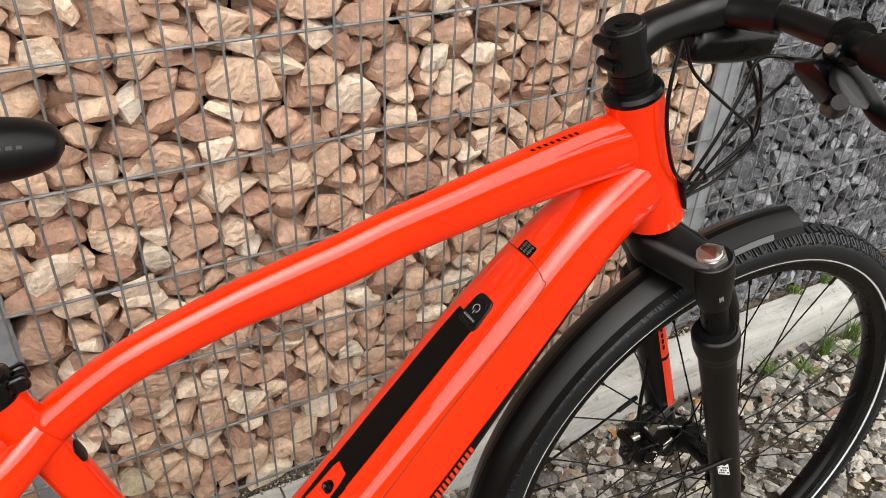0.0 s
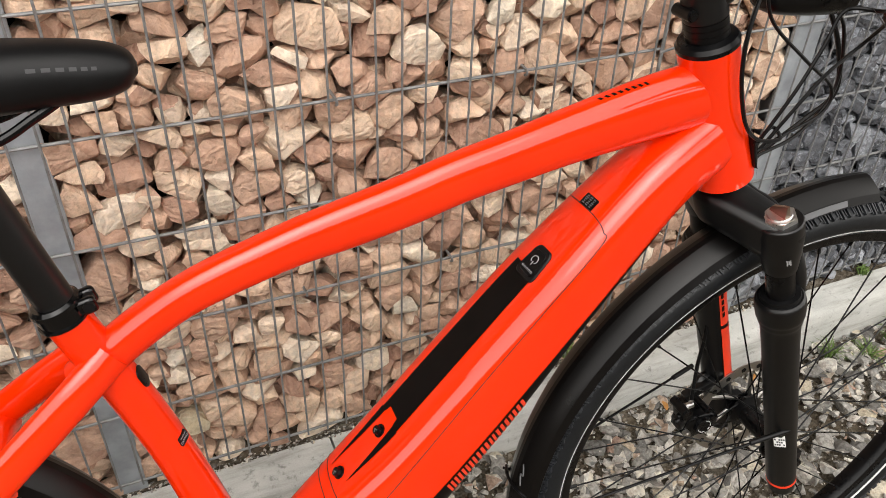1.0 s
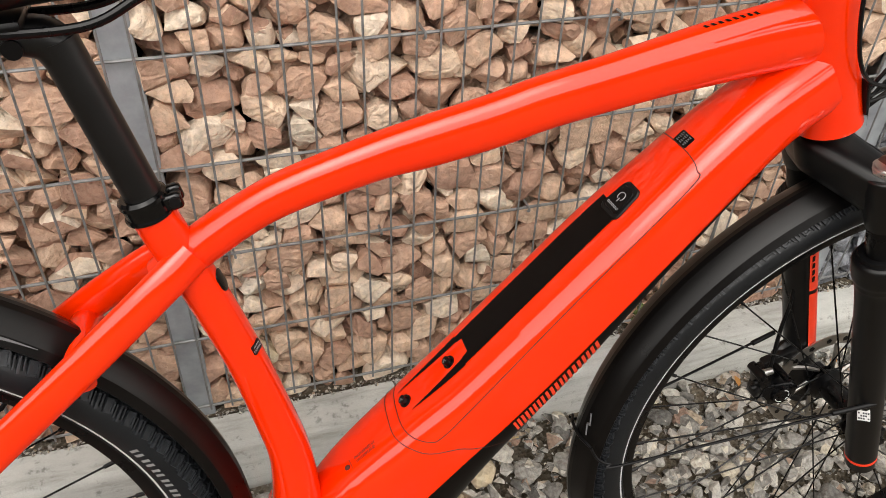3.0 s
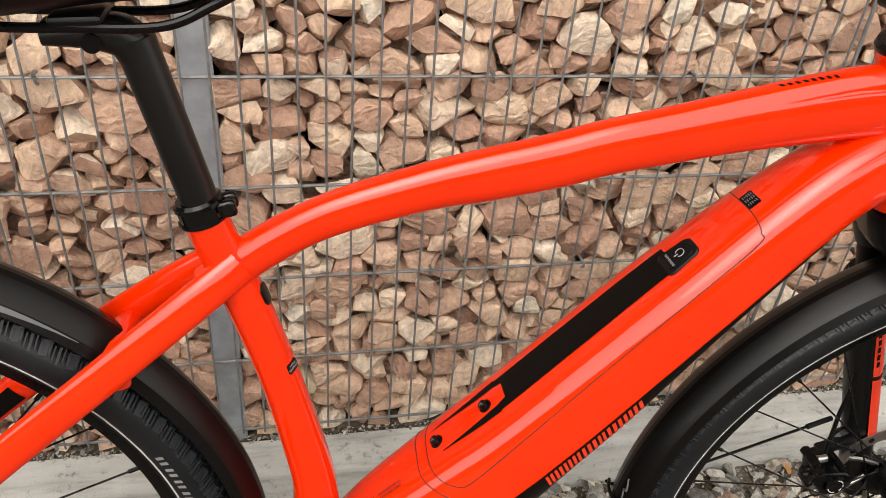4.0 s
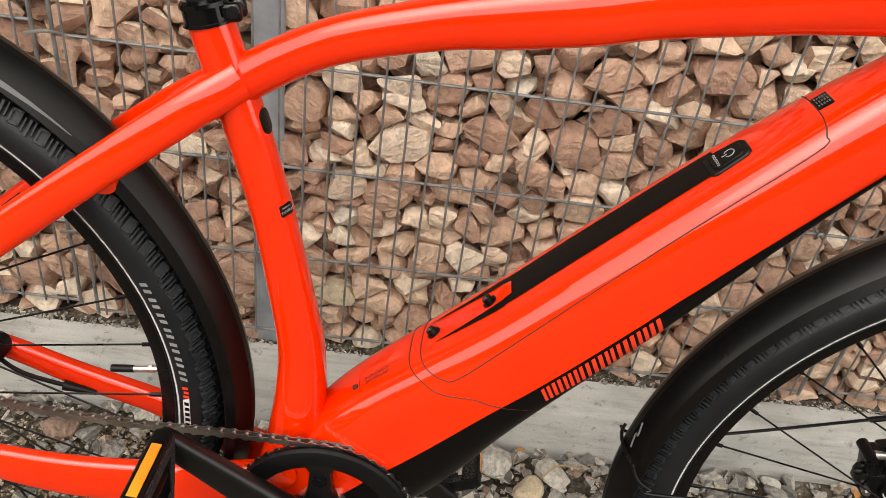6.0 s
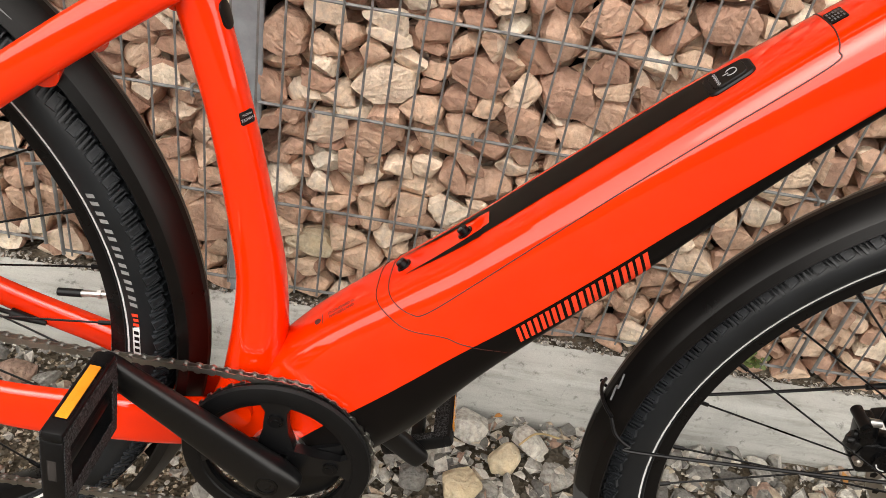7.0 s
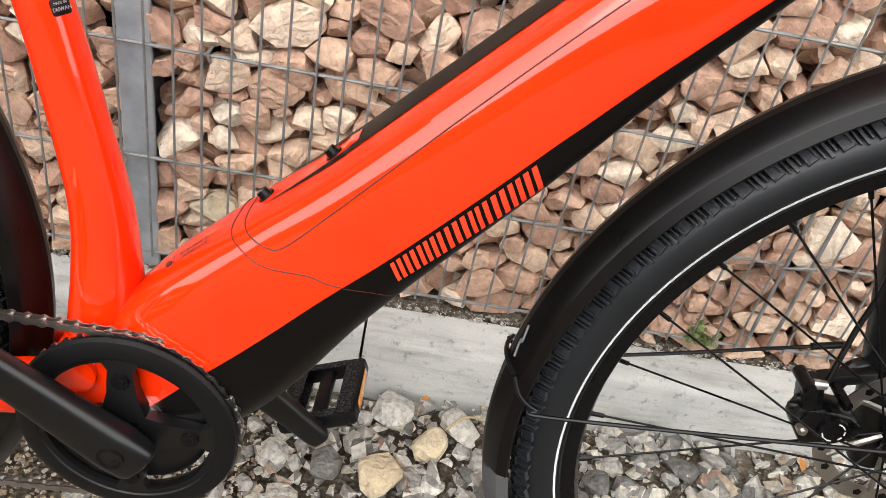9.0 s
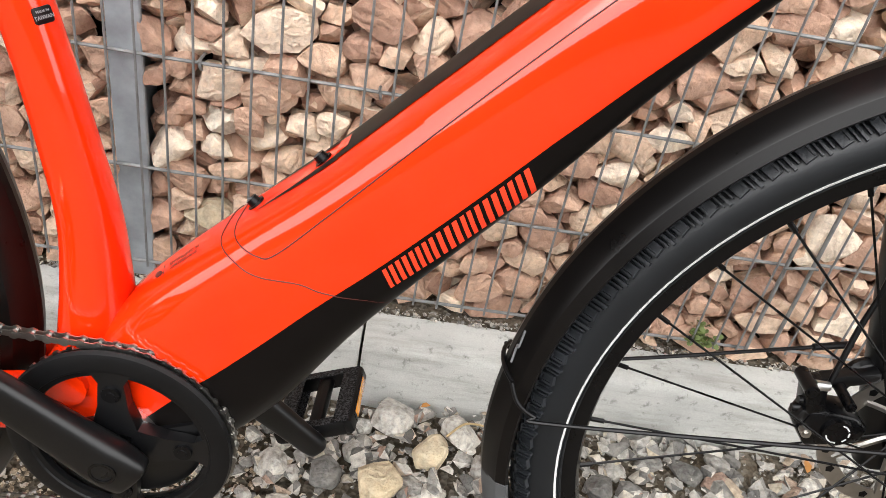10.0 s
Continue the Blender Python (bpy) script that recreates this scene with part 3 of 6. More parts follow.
def gravel():
    g = np.random.default_rng(3)
    bits = []

    def scatter(n, x0, x1, y0, y1, lo, hi, base, cuts):
        for _ in range(n):
            x, y = g.uniform(x0, x1), g.uniform(y0, y1)
            if lo > 0.01 and x < 0.14 + 0.05 * math.sin(y * 31) and y < -0.12 and g.uniform() < 0.75:
                continue
            d = lo * (hi / lo) ** (g.uniform() ** 1.3)
            size = d * g.uniform(0.75, 1.25, 3) * (1, 1, 0.62)
            p = hull_stone(g, (x, y, base + 0.16 * d + (ground_dip(x, y) if base < 0.05 else 0)), size, 0.6, 11)
            v, f = hull_arrays(p)
            bits.append(weathered(v, f, g, 0.0003, cuts, 0.22) if cuts else (v, np.array(f)))
    scatter(2700, -0.50, 1.75, -0.50, -0.075, 0.015, 0.042, 0.000, 1)
    scatter(4600, -0.50, 1.75, -0.50, -0.075, 0.004, 0.012, 0.000, 0)
    scatter(1500, -0.6, 1.25, -0.003, 0.016, 0.002, 0.010, KERB_TOP + 0.002, 0)
    ob = joined("gravel", bits, M["gravel"], None, "loose grey and ochre gravel on the ground")
    bits = []
    scatter(2600, -0.42, 0.17, -0.42, -0.10, 0.005, 0.0098, 0.001, 0)
    tagged(joined("grit", bits, M["grit"], None, "fine brownish grit lying on the ground"), category="grit")
    return ob


tagged(gravel(), category="gravel")


def big_gravel():
    g = np.random.default_rng(23)
    put = []
    tries = 0
    for x, y, d, key in ((0.335, -0.112, 0.066, "gravel_single"), (0.425, -0.128, 0.060, "gravel_single"), (0.384, -0.165, 0.056, "ochre"), (0.318, -0.222, 0.066, "ochre"), (0.355, -0.135, 0.024, "stone"),
                         (0.185, -0.214, 0.055, "gravel_single"), (0.255, -0.215, 0.050, "gravel_single")):
        put.append((x, y, d))
        v, f = hull_arrays(hull_stone(g, (0, 0, 0), d * g.uniform(0.85, 1.15, 3) * (1, 1, 0.72), 0.4, 22))
        v, f = weathered(v, f, g, 0.0006, 2, 0.24)
        ob = new("gravel_stone", stone_mesh("gravel_stone", v, f, M[key]))
        ob.location = (x, y, -v[:, 2].min() * 0.75 + ground_dip(x, y))
        tagged(ob, "large yellowish stone lying in the gravel" if key == "ochre" else "large pale angular stone lying in the gravel", "stone", "larger stones in the gravel")
    while len(put) < 190 and tries < 4000:
        tries += 1
        x, y = g.uniform(-0.55, 1.7), g.uniform(-0.46, -0.10)
        d = g.uniform(0.030, 0.058)
        if x < 0.15 and y < -0.14 and tries % 6:
            continue
        if any(math.hypot(x - a, y - b) < 0.42 * (d + e) for a, b, e in put):
            continue
        put.append((x, y, d))
        size = d * g.uniform(0.8, 1.2, 3) * (1, 1, 0.68)
        v, f = hull_arrays(hull_stone(g, (0, 0, 0), size, 0.5, 16))
        v, f = weathered(v, f, g, 0.0006, 2, 0.24)
        ob = new("gravel_stone", stone_mesh("gravel_stone", v, f, M["gravel_single"]))
        ob.location = (x, y, -v[:, 2].min() * 0.62 - 0.006 + ground_dip(x, y))
        tagged(ob, "pale grey angular stone lying in the gravel", "stone", "larger stones in the gravel")


big_gravel()

# ---------- the bicycle ----------
bike = new("bicycle")
bike.matrix_basis = pose(0, -0.404, 0, -3.7, 0, -1.7)
tagged(bike, "glossy orange-red electric bicycle with black parts leaning on its stand", "bicycle")
FH = (0.7945, 0.0, 0.343)            # front hub
RH = (-0.395, 0.0, 0.376)            # rear hub

frame_ob = new("bike_frame")
frame_ob.parent = bike
frame_ob["label"] = "glossy orange-red aluminium frame"


def loft_part(name, rows, material, parent, label="", count=60, seg=40, low=1.0, up=1.0, crisp=1.0):
    lf = Loft(rows, count, low, up, crisp)
    bm = bmesh.new()
    lf.mesh(bm, seg)
    return lf, link_mesh(name, bm, material, parent, label, sharp=50)


TT, _ = loft_part("top_tube", [(-0.0205, 0, 0.7060, 0.0175, 0.0185, 2.2), (0.0189, 0, 0.7362, 0.0183, 0.0168, 2.2), (0.0603, 0, 0.7614, 0.0181, 0.0155, 2.3), (0.1000, 0, 0.7780, 0.0188, 0.0155, 2.4), (0.1661, 0, 0.7971, 0.0204, 0.0158, 2.4), (0.2102, 0, 0.8060, 0.0228, 0.0161, 2.4), (0.2703, 0, 0.8188, 0.0240, 0.0164, 2.4),
                               (0.3142, 0, 0.8306, 0.0243, 0.0167, 2.4), (0.3701, 0, 0.8421, 0.0250, 0.0173, 2.4), (0.4300, 0, 0.8544, 0.0270, 0.0185, 2.4), (0.5151, 0, 0.8690, 0.0315, 0.0210, 2.3), (0.5751, 0, 0.8760, 0.0325, 0.0225, 2.2)],
                  M["paint"], frame_ob, count=90)
DT, _ = loft_part("down_tube", [(0.5917, 0, 0.8300, 0.0340, 0.0300, 2.3), (0.5221, 0, 0.7853, 0.0370, 0.0390, 2.4), (0.4245, 0, 0.6836, 0.0428, 0.0490, 2.7), (0.3475, 0, 0.5920, 0.0499, 0.0525, 2.8), (0.2772, 0, 0.5105, 0.0543, 0.0540, 2.8), (0.2276, 0, 0.4532, 0.0615, 0.0530, 2.7),
                                (0.1640, 0, 0.3741, 0.0729, 0.0500, 2.6), (0.1120, 0, 0.3120, 0.0670, 0.0460, 2.4), (0.0760, 0, 0.2780, 0.0450, 0.0430, 2.2)],
                  M["paint"], frame_ob, count=90, seg=88, crisp=1.22)
ST, _ = loft_part("seat_tube", [(-0.0215, 0, 0.782, 0.0178, 0.0178, 2), (-0.012, 0, 0.752, 0.0186, 0.0186, 2), (0.012, 0, 0.680, 0.0188, 0.019, 2.1), (0.034, 0, 0.604, 0.0188, 0.020, 2.2),
                                (0.053, 0, 0.519, 0.0205, 0.022, 2.3), (0.063, 0, 0.465, 0.0220, 0.026, 2.4), (0.065, 0, 0.410, 0.0255, 0.031, 2.4), (0.064, 0, 0.350, 0.031, 0.036, 2.3), (0.066, 0, 0.29, 0.036, 0.038, 2.2)],
                  M["paint"], frame_ob, count=70)
HT, _ = loft_part("head_tube", [(0.5675, 0, 0.924, 0.0290, 0.0290, 2), (0.576, 0, 0.899, 0.0290, 0.0285, 2), (0.596, 0, 0.842, 0.0292, 0.0285, 2), (0.610, 0, 0.804, 0.0305, 0.030, 2), (0.6190, 0, 0.779, 0.0325, 0.0320, 2)],
                  M["paint"], frame_ob, count=40)
for sgn in (1, -1):
    loft_part("seat_stay", [(0.008, -0.010 * sgn, 0.732, 0.0165, 0.011, 2.2), (-0.03, -0.027 * sgn, 0.706, 0.0165, 0.010, 2.2), (-0.108, -0.046 * sgn, 0.646, 0.0165, 0.009, 2.3), (-0.216, -0.058 * sgn, 0.556, 0.0165, 0.009, 2.3),
                            (-0.33, -0.068 * sgn, 0.450, 0.015, 0.009, 2.2), (-0.390, -0.070 * sgn, 0.392, 0.013, 0.008, 2.2)], M["paint"], frame_ob)
loft_part("chain_stay", [(0.085, -0.026, 0.298, 0.036, 0.015, 2.4), (0.02, -0.036, 0.302, 0.029, 0.013, 2.6), (-0.04, -0.048, 0.303, 0.027, 0.011, 2.8), (-0.16, -0.060, 0.306, 0.0255, 0.010, 2.8),
                         (-0.29, -0.070, 0.338, 0.016, 0.009, 2.4), (-0.40, -0.072, 0.374, 0.012, 0.008, 2.2)], M["paint"], frame_ob)
loft_part("chain_stay", [(0.085, 0.026, 0.262, 0.033, 0.015, 2.4), (0.0, 0.045, 0.270, 0.026, 0.012, 2.5), (-0.06, 0.056, 0.284, 0.020, 0.011, 2.5), (-0.114, 0.066, 0.298, 0.0165, 0.011, 2.4),
                         (-0.20, 0.069, 0.320, 0.0160, 0.010, 2.4), (-0.288, 0.070, 0.350, 0.0140, 0.009, 2.3), (-0.40, 0.072, 0.378, 0.011, 0.008, 2.2)], M["paint"], frame_ob)
bm = bmesh.new()
add_tube(bm, [(0.052, -0.050, 0.335), (0.052, 0.0, 0.337), (0.052, 0.050, 0.325)], 0.021, 16, 12)
link_mesh("yoke", bm, M["paint"], frame_ob)
bm = bmesh.new()
add_tube(bm, [(-0.098, -0.045, 0.640), (-0.100, -0.02, 0.648), (-0.100, 0.02, 0.648), (-0.098, 0.045, 0.640)], 0.013, 16, 24)
link_mesh("stay_bridge", bm, M["paint"], frame_ob)


# wheels
def wheel(name, hub, scale, spokes, tread_n=94, label=""):
    w = new(name)
    w.parent, w.location = bike, hub
    w["label"] = label
    bm = bmesh.new()
    prof = []
    R, hh, rw = 0.3435, 0.0235, 0.0235                      # middle, half height and half width of the tyre
    for a in np.linspace(radians(-140), radians(140), 29):
        low = 0.0018 if abs(a) < radians(58) else 0.0      # the casing under the tread lies deeper
        prof.append((R + (hh - low) * math.cos(a), (rw - 0.6 * low) * math.sin(a)))
    add_revolve(bm, prof, (0, 0, 0), 128)
    link_mesh("tyre", bm, M["rubber"], w, "black tyre with blocky tread")

    def on_tyre(turn_, slope, sgn, lift):
        """A pose on the tyre: x outwards, y over the profile, z along the tread; slope in degrees from the crown."""
        q = radians(slope)
        return (Matrix.Rotation(-turn_, 4, "Y") @ Matrix.Translation((R + hh * math.cos(q), sgn * rw * math.sin(q), 0))
                @ Matrix.Rotation(sgn * q, 4, "Z") @ Matrix.Translation((lift, 0, 0)) @ Matrix.Rotation(radians(-14 * sgn), 4, "X"))
    blocks, ribs, knobs = bmesh.new(), bmesh.new(), bmesh.new()
    for k in range(tread_n):
        for sgn in (1, -1):
            a = 2 * math.pi * (k + (0.5 if sgn > 0 else 0)) / tread_n
            c = on_tyre(a, 45, sgn, 0.0)                   # shoulder blocks: frames with a sunken middle
            for dy, dz, sy, sz in ((0, 0.0036, 0.0128, 0.0019), (0, -0.0036, 0.0128, 0.0019), (0.0056, 0, 0.0019, 0.0090), (-0.0056, 0, 0.0019, 0.0090)):
                add_box(blocks, (0.0058, sy, sz), c @ Matrix.Translation((0, dy, dz)))
            add_box(blocks, (0.0040, 0.0110, 0.0066), c @ Matrix.Translation((-0.0008, 0, 0)))
            c = on_tyre(a + math.pi / tread_n, 47, sgn, 0.0)
            add_box(ribs, (0.0052, 0.0150, 0.0022), c)
            for e in (-0.0042, 0.0042):
                add_box(ribs, (0.0040, 0.0120, 0.0013), c @ Matrix.Translation((0, -0.001 * sgn, e)))
            c = on_tyre(a + 0.6 * math.pi / tread_n, 18, sgn, 0.0014)
            for e in (-0.5, 0.5):
                add_box(knobs, (0.0048, 0.0105, 0.0078), c @ Matrix.Translation((0, 0, e * 2 * math.pi * (R + hh) / tread_n / 2)))
    tagged(link_mesh("shoulder_block", blocks, M["lit_rubber"], w, smooth=False), kind="stuff")
    tagged(link_mesh("shoulder_rib", ribs, M["lit_rubber"], w, smooth=False), kind="stuff")
    tagged(link_mesh("tread", knobs, M["rubber"], w, smooth=False), kind="stuff")
    bm = bmesh.new()
    for sgn in (1, -1):
        add_revolve(bm, [(0.3303, sgn * 0.0185), (0.3305, sgn * 0.0202), (0.3315, sgn * 0.0209), (0.3326, sgn * 0.0214), (0.3326, sgn * 0.0192)], (0, 0, 0), 128)
    bmesh.ops.recalc_face_normals(bm, faces=bm.faces)
    link_mesh("stripe", bm, M["stripe"], w, "thin white reflective stripe")
    bm = bmesh.new()
    for sgn in (1, -1):                                       # bead line just inside the stripe
        add_revolve(bm, [(0.3268, sgn * 0.0165), (0.3272, sgn * 0.0184), (0.3282, sgn * 0.0188), (0.3290, sgn * 0.0176)], (0, 0, 0), 128)
    bmesh.ops.recalc_face_normals(bm, faces=bm.faces)
    link_mesh("bead", bm, M["rubber"], w)
    bm = bmesh.new()
    add_revolve(bm, [(0.3265, -0.0150), (0.3270, -0.0122), (0.3215, -0.0108), (0.3215, 0.0108), (0.3270, 0.0122), (0.3265, 0.0150), (0.3225, 0.0152), (0.3125, 0.0130), (0.3090, 0.0065), (0.3085, 0.0), (0.3090, -0.0065), (0.3125, -0.0130), (0.3225, -0.0152)][::-1], (0, 0, 0), 128)
    bmesh.ops.recalc_face_normals(bm, faces=bm.faces)
    link_mesh("rim", bm, M["satin"], w, "black aluminium rim")
    bm = bmesh.new()
    add_revolve(bm, [(0.004, -0.052), (0.013, -0.052), (0.013, -0.040), (0.026, -0.036), (0.026, -0.031), (0.016, -0.026), (0.016, 0.026), (0.026, 0.031), (0.026, 0.036), (0.013, 0.040), (0.013, 0.052), (0.004, 0.052)], (0, 0, 0), 40)
    bmesh.ops.recalc_face_normals(bm, faces=bm.faces)
    link_mesh("hub", bm, M["satin"], w)
    g = np.random.default_rng(2)
    for k in range(spokes):
        a = 2 * math.pi * k / spokes
        sgn = 1 if k % 2 else -1
        b = a + (0.95 if (k // 2) % 2 else -0.95)
        p0 = (0.0245 * math.cos(b), 0.033 * sgn, 0.0245 * math.sin(b))
        p1 = (0.3095 * math.cos(a), 0.002 * sgn, 0.3095 * math.sin(a))
        bm = bmesh.new()
        add_cyl(bm, p0, p1, 0.0011, seg=6)
        q = Vector(p0).lerp(Vector(p1), 0.955)
        add_cyl(bm, q, p1, 0.0023, seg=6)
        link_mesh("spoke", bm, M["satin"], w)
    w.scale = (scale,) * 3
    return w


front_wheel = wheel("front_wheel", FH, 1.0, 32, label="black spoked front wheel")
front_wheel.rotation_euler = (0, 0, radians(-1.0))
rear_wheel = wheel("rear_wheel", RH, 1.03, 32, label="black spoked rear wheel")


def fender(name, centre, r, a0, a1, half=0.028, label="", material=None):
    """A wide plastic mudguard: a rounded back, a crease and a flat side flange; angles in degrees from the front over the top."""
    bm = bmesh.new()
    side = [(-0.0215, 1.05), (-0.0130, 0.91), (-0.0123, 0.885), (-0.0086, 0.69), (-0.0042, 0.43), (-0.0012, 0.21)]
    prof = [(r + a, -half * b) for a, b in side] + [(r, 0)] + [(r + a, half * b) for a, b in side[::-1]]
    inner = [(a - 0.0022, b * 0.93) for a, b in prof][::-1]
    add_revolve(bm, prof + inner, centre, 90, radians(a0), radians(a1))
    bmesh.ops.recalc_face_normals(bm, faces=bm.faces)
    return link_mesh(name, bm, material or M["fender"], bike, label, sharp=13)


FC = FH
front_fender = fender("front_mudguard", FC, 0.398, 84, 190, label="matt black plastic front mudguard")
fender("mud_flap", FC, 0.3975, 189.5, 204, 0.0295, "dark grey rubber mud flap", M["flap"])
rear_fender = fender("rear_mudguard", RH, 0.413, -32, 185, label="matt black plastic rear mudguard")


def flange_print(centre, r, a0, a1, half, parent, label, tip=0.0):
    """A strip of print on a mudguard's side flange; tip draws its lower end out to a point."""
    bm = bmesh.new()
    n = 14
    low, high = [], []
    for k in range(n):
        a = a0 + (a1 - a0) * k / (n - 1)
        f = 0.14 + 0.70 * (1 - min(1.0, k / (n * tip))) if tip and k < n * tip else 0.14
        for row, g in ((low, f), (high, 0.90)):
            rr, yy = r - 0.0215 + 0.0085 * g, half * (1.05 - 0.14 * g) + 0.0007
            row.append(bm.verts.new((centre[0] + rr * math.cos(radians(a)), -yy, centre[2] + rr * math.sin(radians(a)))))
    for k in range(n - 1):
        bm.faces.new((low[k], low[k + 1], high[k + 1], high[k]))
    bmesh.ops.recalc_face_normals(bm, faces=bm.faces)
    return link_mesh("mudguard_print", bm, M["greyprint"], parent, label, smooth=False)


flange_print(FC, 0.398, 91.5, 100.5, 0.028, front_fender, "grey printed strip on the mudguard's flank")
flange_print(RH, 0.413, 47.5, 84, 0.028, rear_fender, "grey printed strip on the mudguard's flank", 0.35)
bm = bmesh.new()
add_tube(bm, [(FC[0] + 0.3965 * math.cos(radians(a)), -y_, FC[2] + 0.3965 * math.sin(radians(a))) for a, y_ in ((166.8, 0.010), (168.6, 0.016), (169.0, 0.011), (171.0, 0.016))], 0.0010, 6, 24)
link_mesh("mudguard_mark", bm, M["greyprint"], front_fender, "small grey mark")

# fork
fork = new("fork")
fork.parent = bike
fork["label"] = "black suspension fork"
AX = Vector((0.330, 0, -1)).normalized()


def leg_point(z, w, dx=0.0):
    return Vector((0.681 + (0.64 - z) * 0.312 + dx, -w, z))


for sgn in (1, -1):
    w = 0.066 * sgn
    bm = bmesh.new()
    add_cyl(bm, leg_point(0.76, w), leg_point(0.60, w), 0.0152, seg=28)
    link_mesh("stanchion", bm, M["satin"], fork)
    lf = Loft([(*leg_point(0.652, w), 0.0240, 0.0240, 2), (*leg_point(0.646, w), 0.0270, 0.0270, 2), (*leg_point(0.628, w), 0.0266, 0.0266, 2), (*leg_point(0.618, w), 0.0244, 0.0244, 2), (*leg_point(0.590, w), 0.0214, 0.0214, 2), (*leg_point(0.45, w), 0.0200, 0.0200, 2), (*leg_point(0.33, w), 0.0195, 0.0195, 2), (*leg_point(0.298, w), 0.0180, 0.018, 2)], 40)
    bm = bmesh.new()
    lf.mesh(bm, 28)
    link_mesh("lower_leg", bm, M["black"], fork)
    bm = bmesh.new()
    add_cyl(bm, leg_point(0.6565, w), leg_point(0.650, w), 0.0212, 0.0222, seg=32)
    link_mesh("seal", bm, M["plastic"], fork)
bm = bmesh.new()


def disc(c, r, n=18):
    return [(c[0] + r * math.cos(a), c[1] + r * math.sin(a), c[2]) for a in np.linspace(0, 6.283, n, endpoint=False)]


for sgn in (1, -1):
    add_hull(bm, [p for dz, dr in ((0, -0.010), (-0.0022, -0.0045), (-0.0065, -0.0010), (-0.012, 0)) for p in disc((0.6235 - dz * 0.3, 0, 0.7650 + dz), 0.0330 + dr, 26) + disc((0.6470 - dz * 0.3, sgn * 0.064, 0.7535 + dz), 0.0255 + dr, 26)]
             + [p for dz, dr in ((0.008, 0.0), (0.0, -0.005)) for p in disc((0.632, 0, 0.724 + dz), 0.0300 + dr, 26) + disc((0.659, sgn * 0.064, 0.706 + dz), 0.0220 + dr, 26)])
bmesh.ops.recalc_face_normals(bm, faces=bm.faces)
link_mesh("crown", bm, M["black"], fork, "black forged fork crown", sharp=70)

# seat post, clamp, saddle
bm = bmesh.new()
add_cyl(bm, (-0.018, 0, 0.775), (-0.0545, 0, 0.918), 0.0152, seg=32)
link_mesh("seat_post", bm, M["black"], bike, "matt black seat post")
bm = bmesh.new()
add_cyl(bm, (-0.0228, 0, 0.7865), (-0.019, 0, 0.771), 0.0190, seg=32)
link_mesh("seat_clamp", bm, M["gloss"], bike)
sad = Loft([(0.074, 0, 0.9655, 0.004, 0.006, 2), (0.066, 0, 0.9665, 0.014, 0.017, 2.1), (0.045, 0, 0.9675, 0.020, 0.0225, 2.2), (0.0, 0, 0.970, 0.023, 0.026, 2.4), (-0.06, 0, 0.971, 0.026, 0.036, 2.6), (-0.12, 0, 0.970, 0.032, 0.056, 2.8), (-0.165, 0, 0.968, 0.034, 0.070, 2.8), (-0.195, 0, 0.966, 0.028, 0.062, 2.6), (-0.205, 0, 0.965, 0.010, 0.03, 2.2)], 50)
bm = bmesh.new()
sad.mesh(bm, 36)
link_mesh("saddle", bm, M["plastic"], bike, "padded black saddle")


# frame details
M["tyreprint"] = plain("pale_grey_print", (0.22, 0.22, 0.22), 0.5)
bm = bmesh.new()
band = [(0.150, 124), (0.180, 121), (0.220, 116), (0.264, 111.5), (0.310, 108), (0.355, 105), (0.48, 102), (0.56, 99.5), (0.65, 97), (0.726, 94), (0.80, 92), (0.90, 92)]
bs = catmull(band, 60)
for (s0, t0), (s1, t1) in zip(bs, bs[1:]):
    DT.patch(bm, [(s0, t0), (s1, t1), (s1, 360 - t1), (s0, 360 - t0)], 0.0005, 2, 24)
bmesh.ops.remove_doubles(bm, verts=bm.verts, dist=0.0002)
bmesh.ops.recalc_face_normals(bm, faces=bm.faces)
part("belly_panel", bm, M["blackprint"], frame_ob, "satin black lower panel of the down tube")


def seam(loft, pts, name="seam", r=0.0007, count=60):
    b = bmesh.new()
    loft.line(b, pts, r, 0.0, count)
    return part(name, b, M["brown_seam"], frame_ob)


seam(DT, [(0.177, -40), (0.176, 0), (0.177, 28), (0.181, 46), (0.190, 56), (0.26, 57), (0.365, 57), (0.505, 60), (0.59, 62), (0.612, 55), (0.625, 35), (0.628, 10), (0.626, -10), (0.62, -40)], "battery_cover_seam", 0.0006, 110)
seam(DT, [(0.640, -50), (0.643, -20), (0.645, 20), (0.638, 46), (0.622, 72), (0.575, 98), (0.545, 120), (0.53, 150)], "motor_cover_seam", 0.0006)

bm = bmesh.new()
DT.patch(bm, [(0.245, -17), (0.478, -17), (0.478, 13), (0.245, 13)], 0.0007, 30, 8)
for th, tip in ((-14, 0.615), (10, 0.600)):
    DT.patch(bm, [(0.478, th - 5), (tip, th + 1.2), (tip, th + 1.8), (0.478, th + 4.5)], 0.0007, 20, 3)
part("top_strip", bm, M["blackprint"], frame_ob, "dark adhesive strip along the battery")
bm = bmesh.new()
DT.patch(bm, [(0.468, -7), (0.482, -9), (0.482, 5), (0.468, 3.5)], 0.0009, 6, 6)
part("strip_tongue", bm, M["paint"], frame_ob)


def on_loft(loft, s, th, off=0.0):
    """A pose that stands on a tube: x along it, z outwards."""
    p = Vector(loft.at(s, th, off))
    o = (Vector(loft.at(s, th, off + 0.01)) - p).normalized()
    t = (Vector(loft.at(s + 0.01, th, off)) - Vector(loft.at(s - 0.01, th, off))).normalized()
    y = o.cross(t).normalized()
    m = Matrix((t, y, o)).transposed().to_4x4()
    m.translation = p
    return m


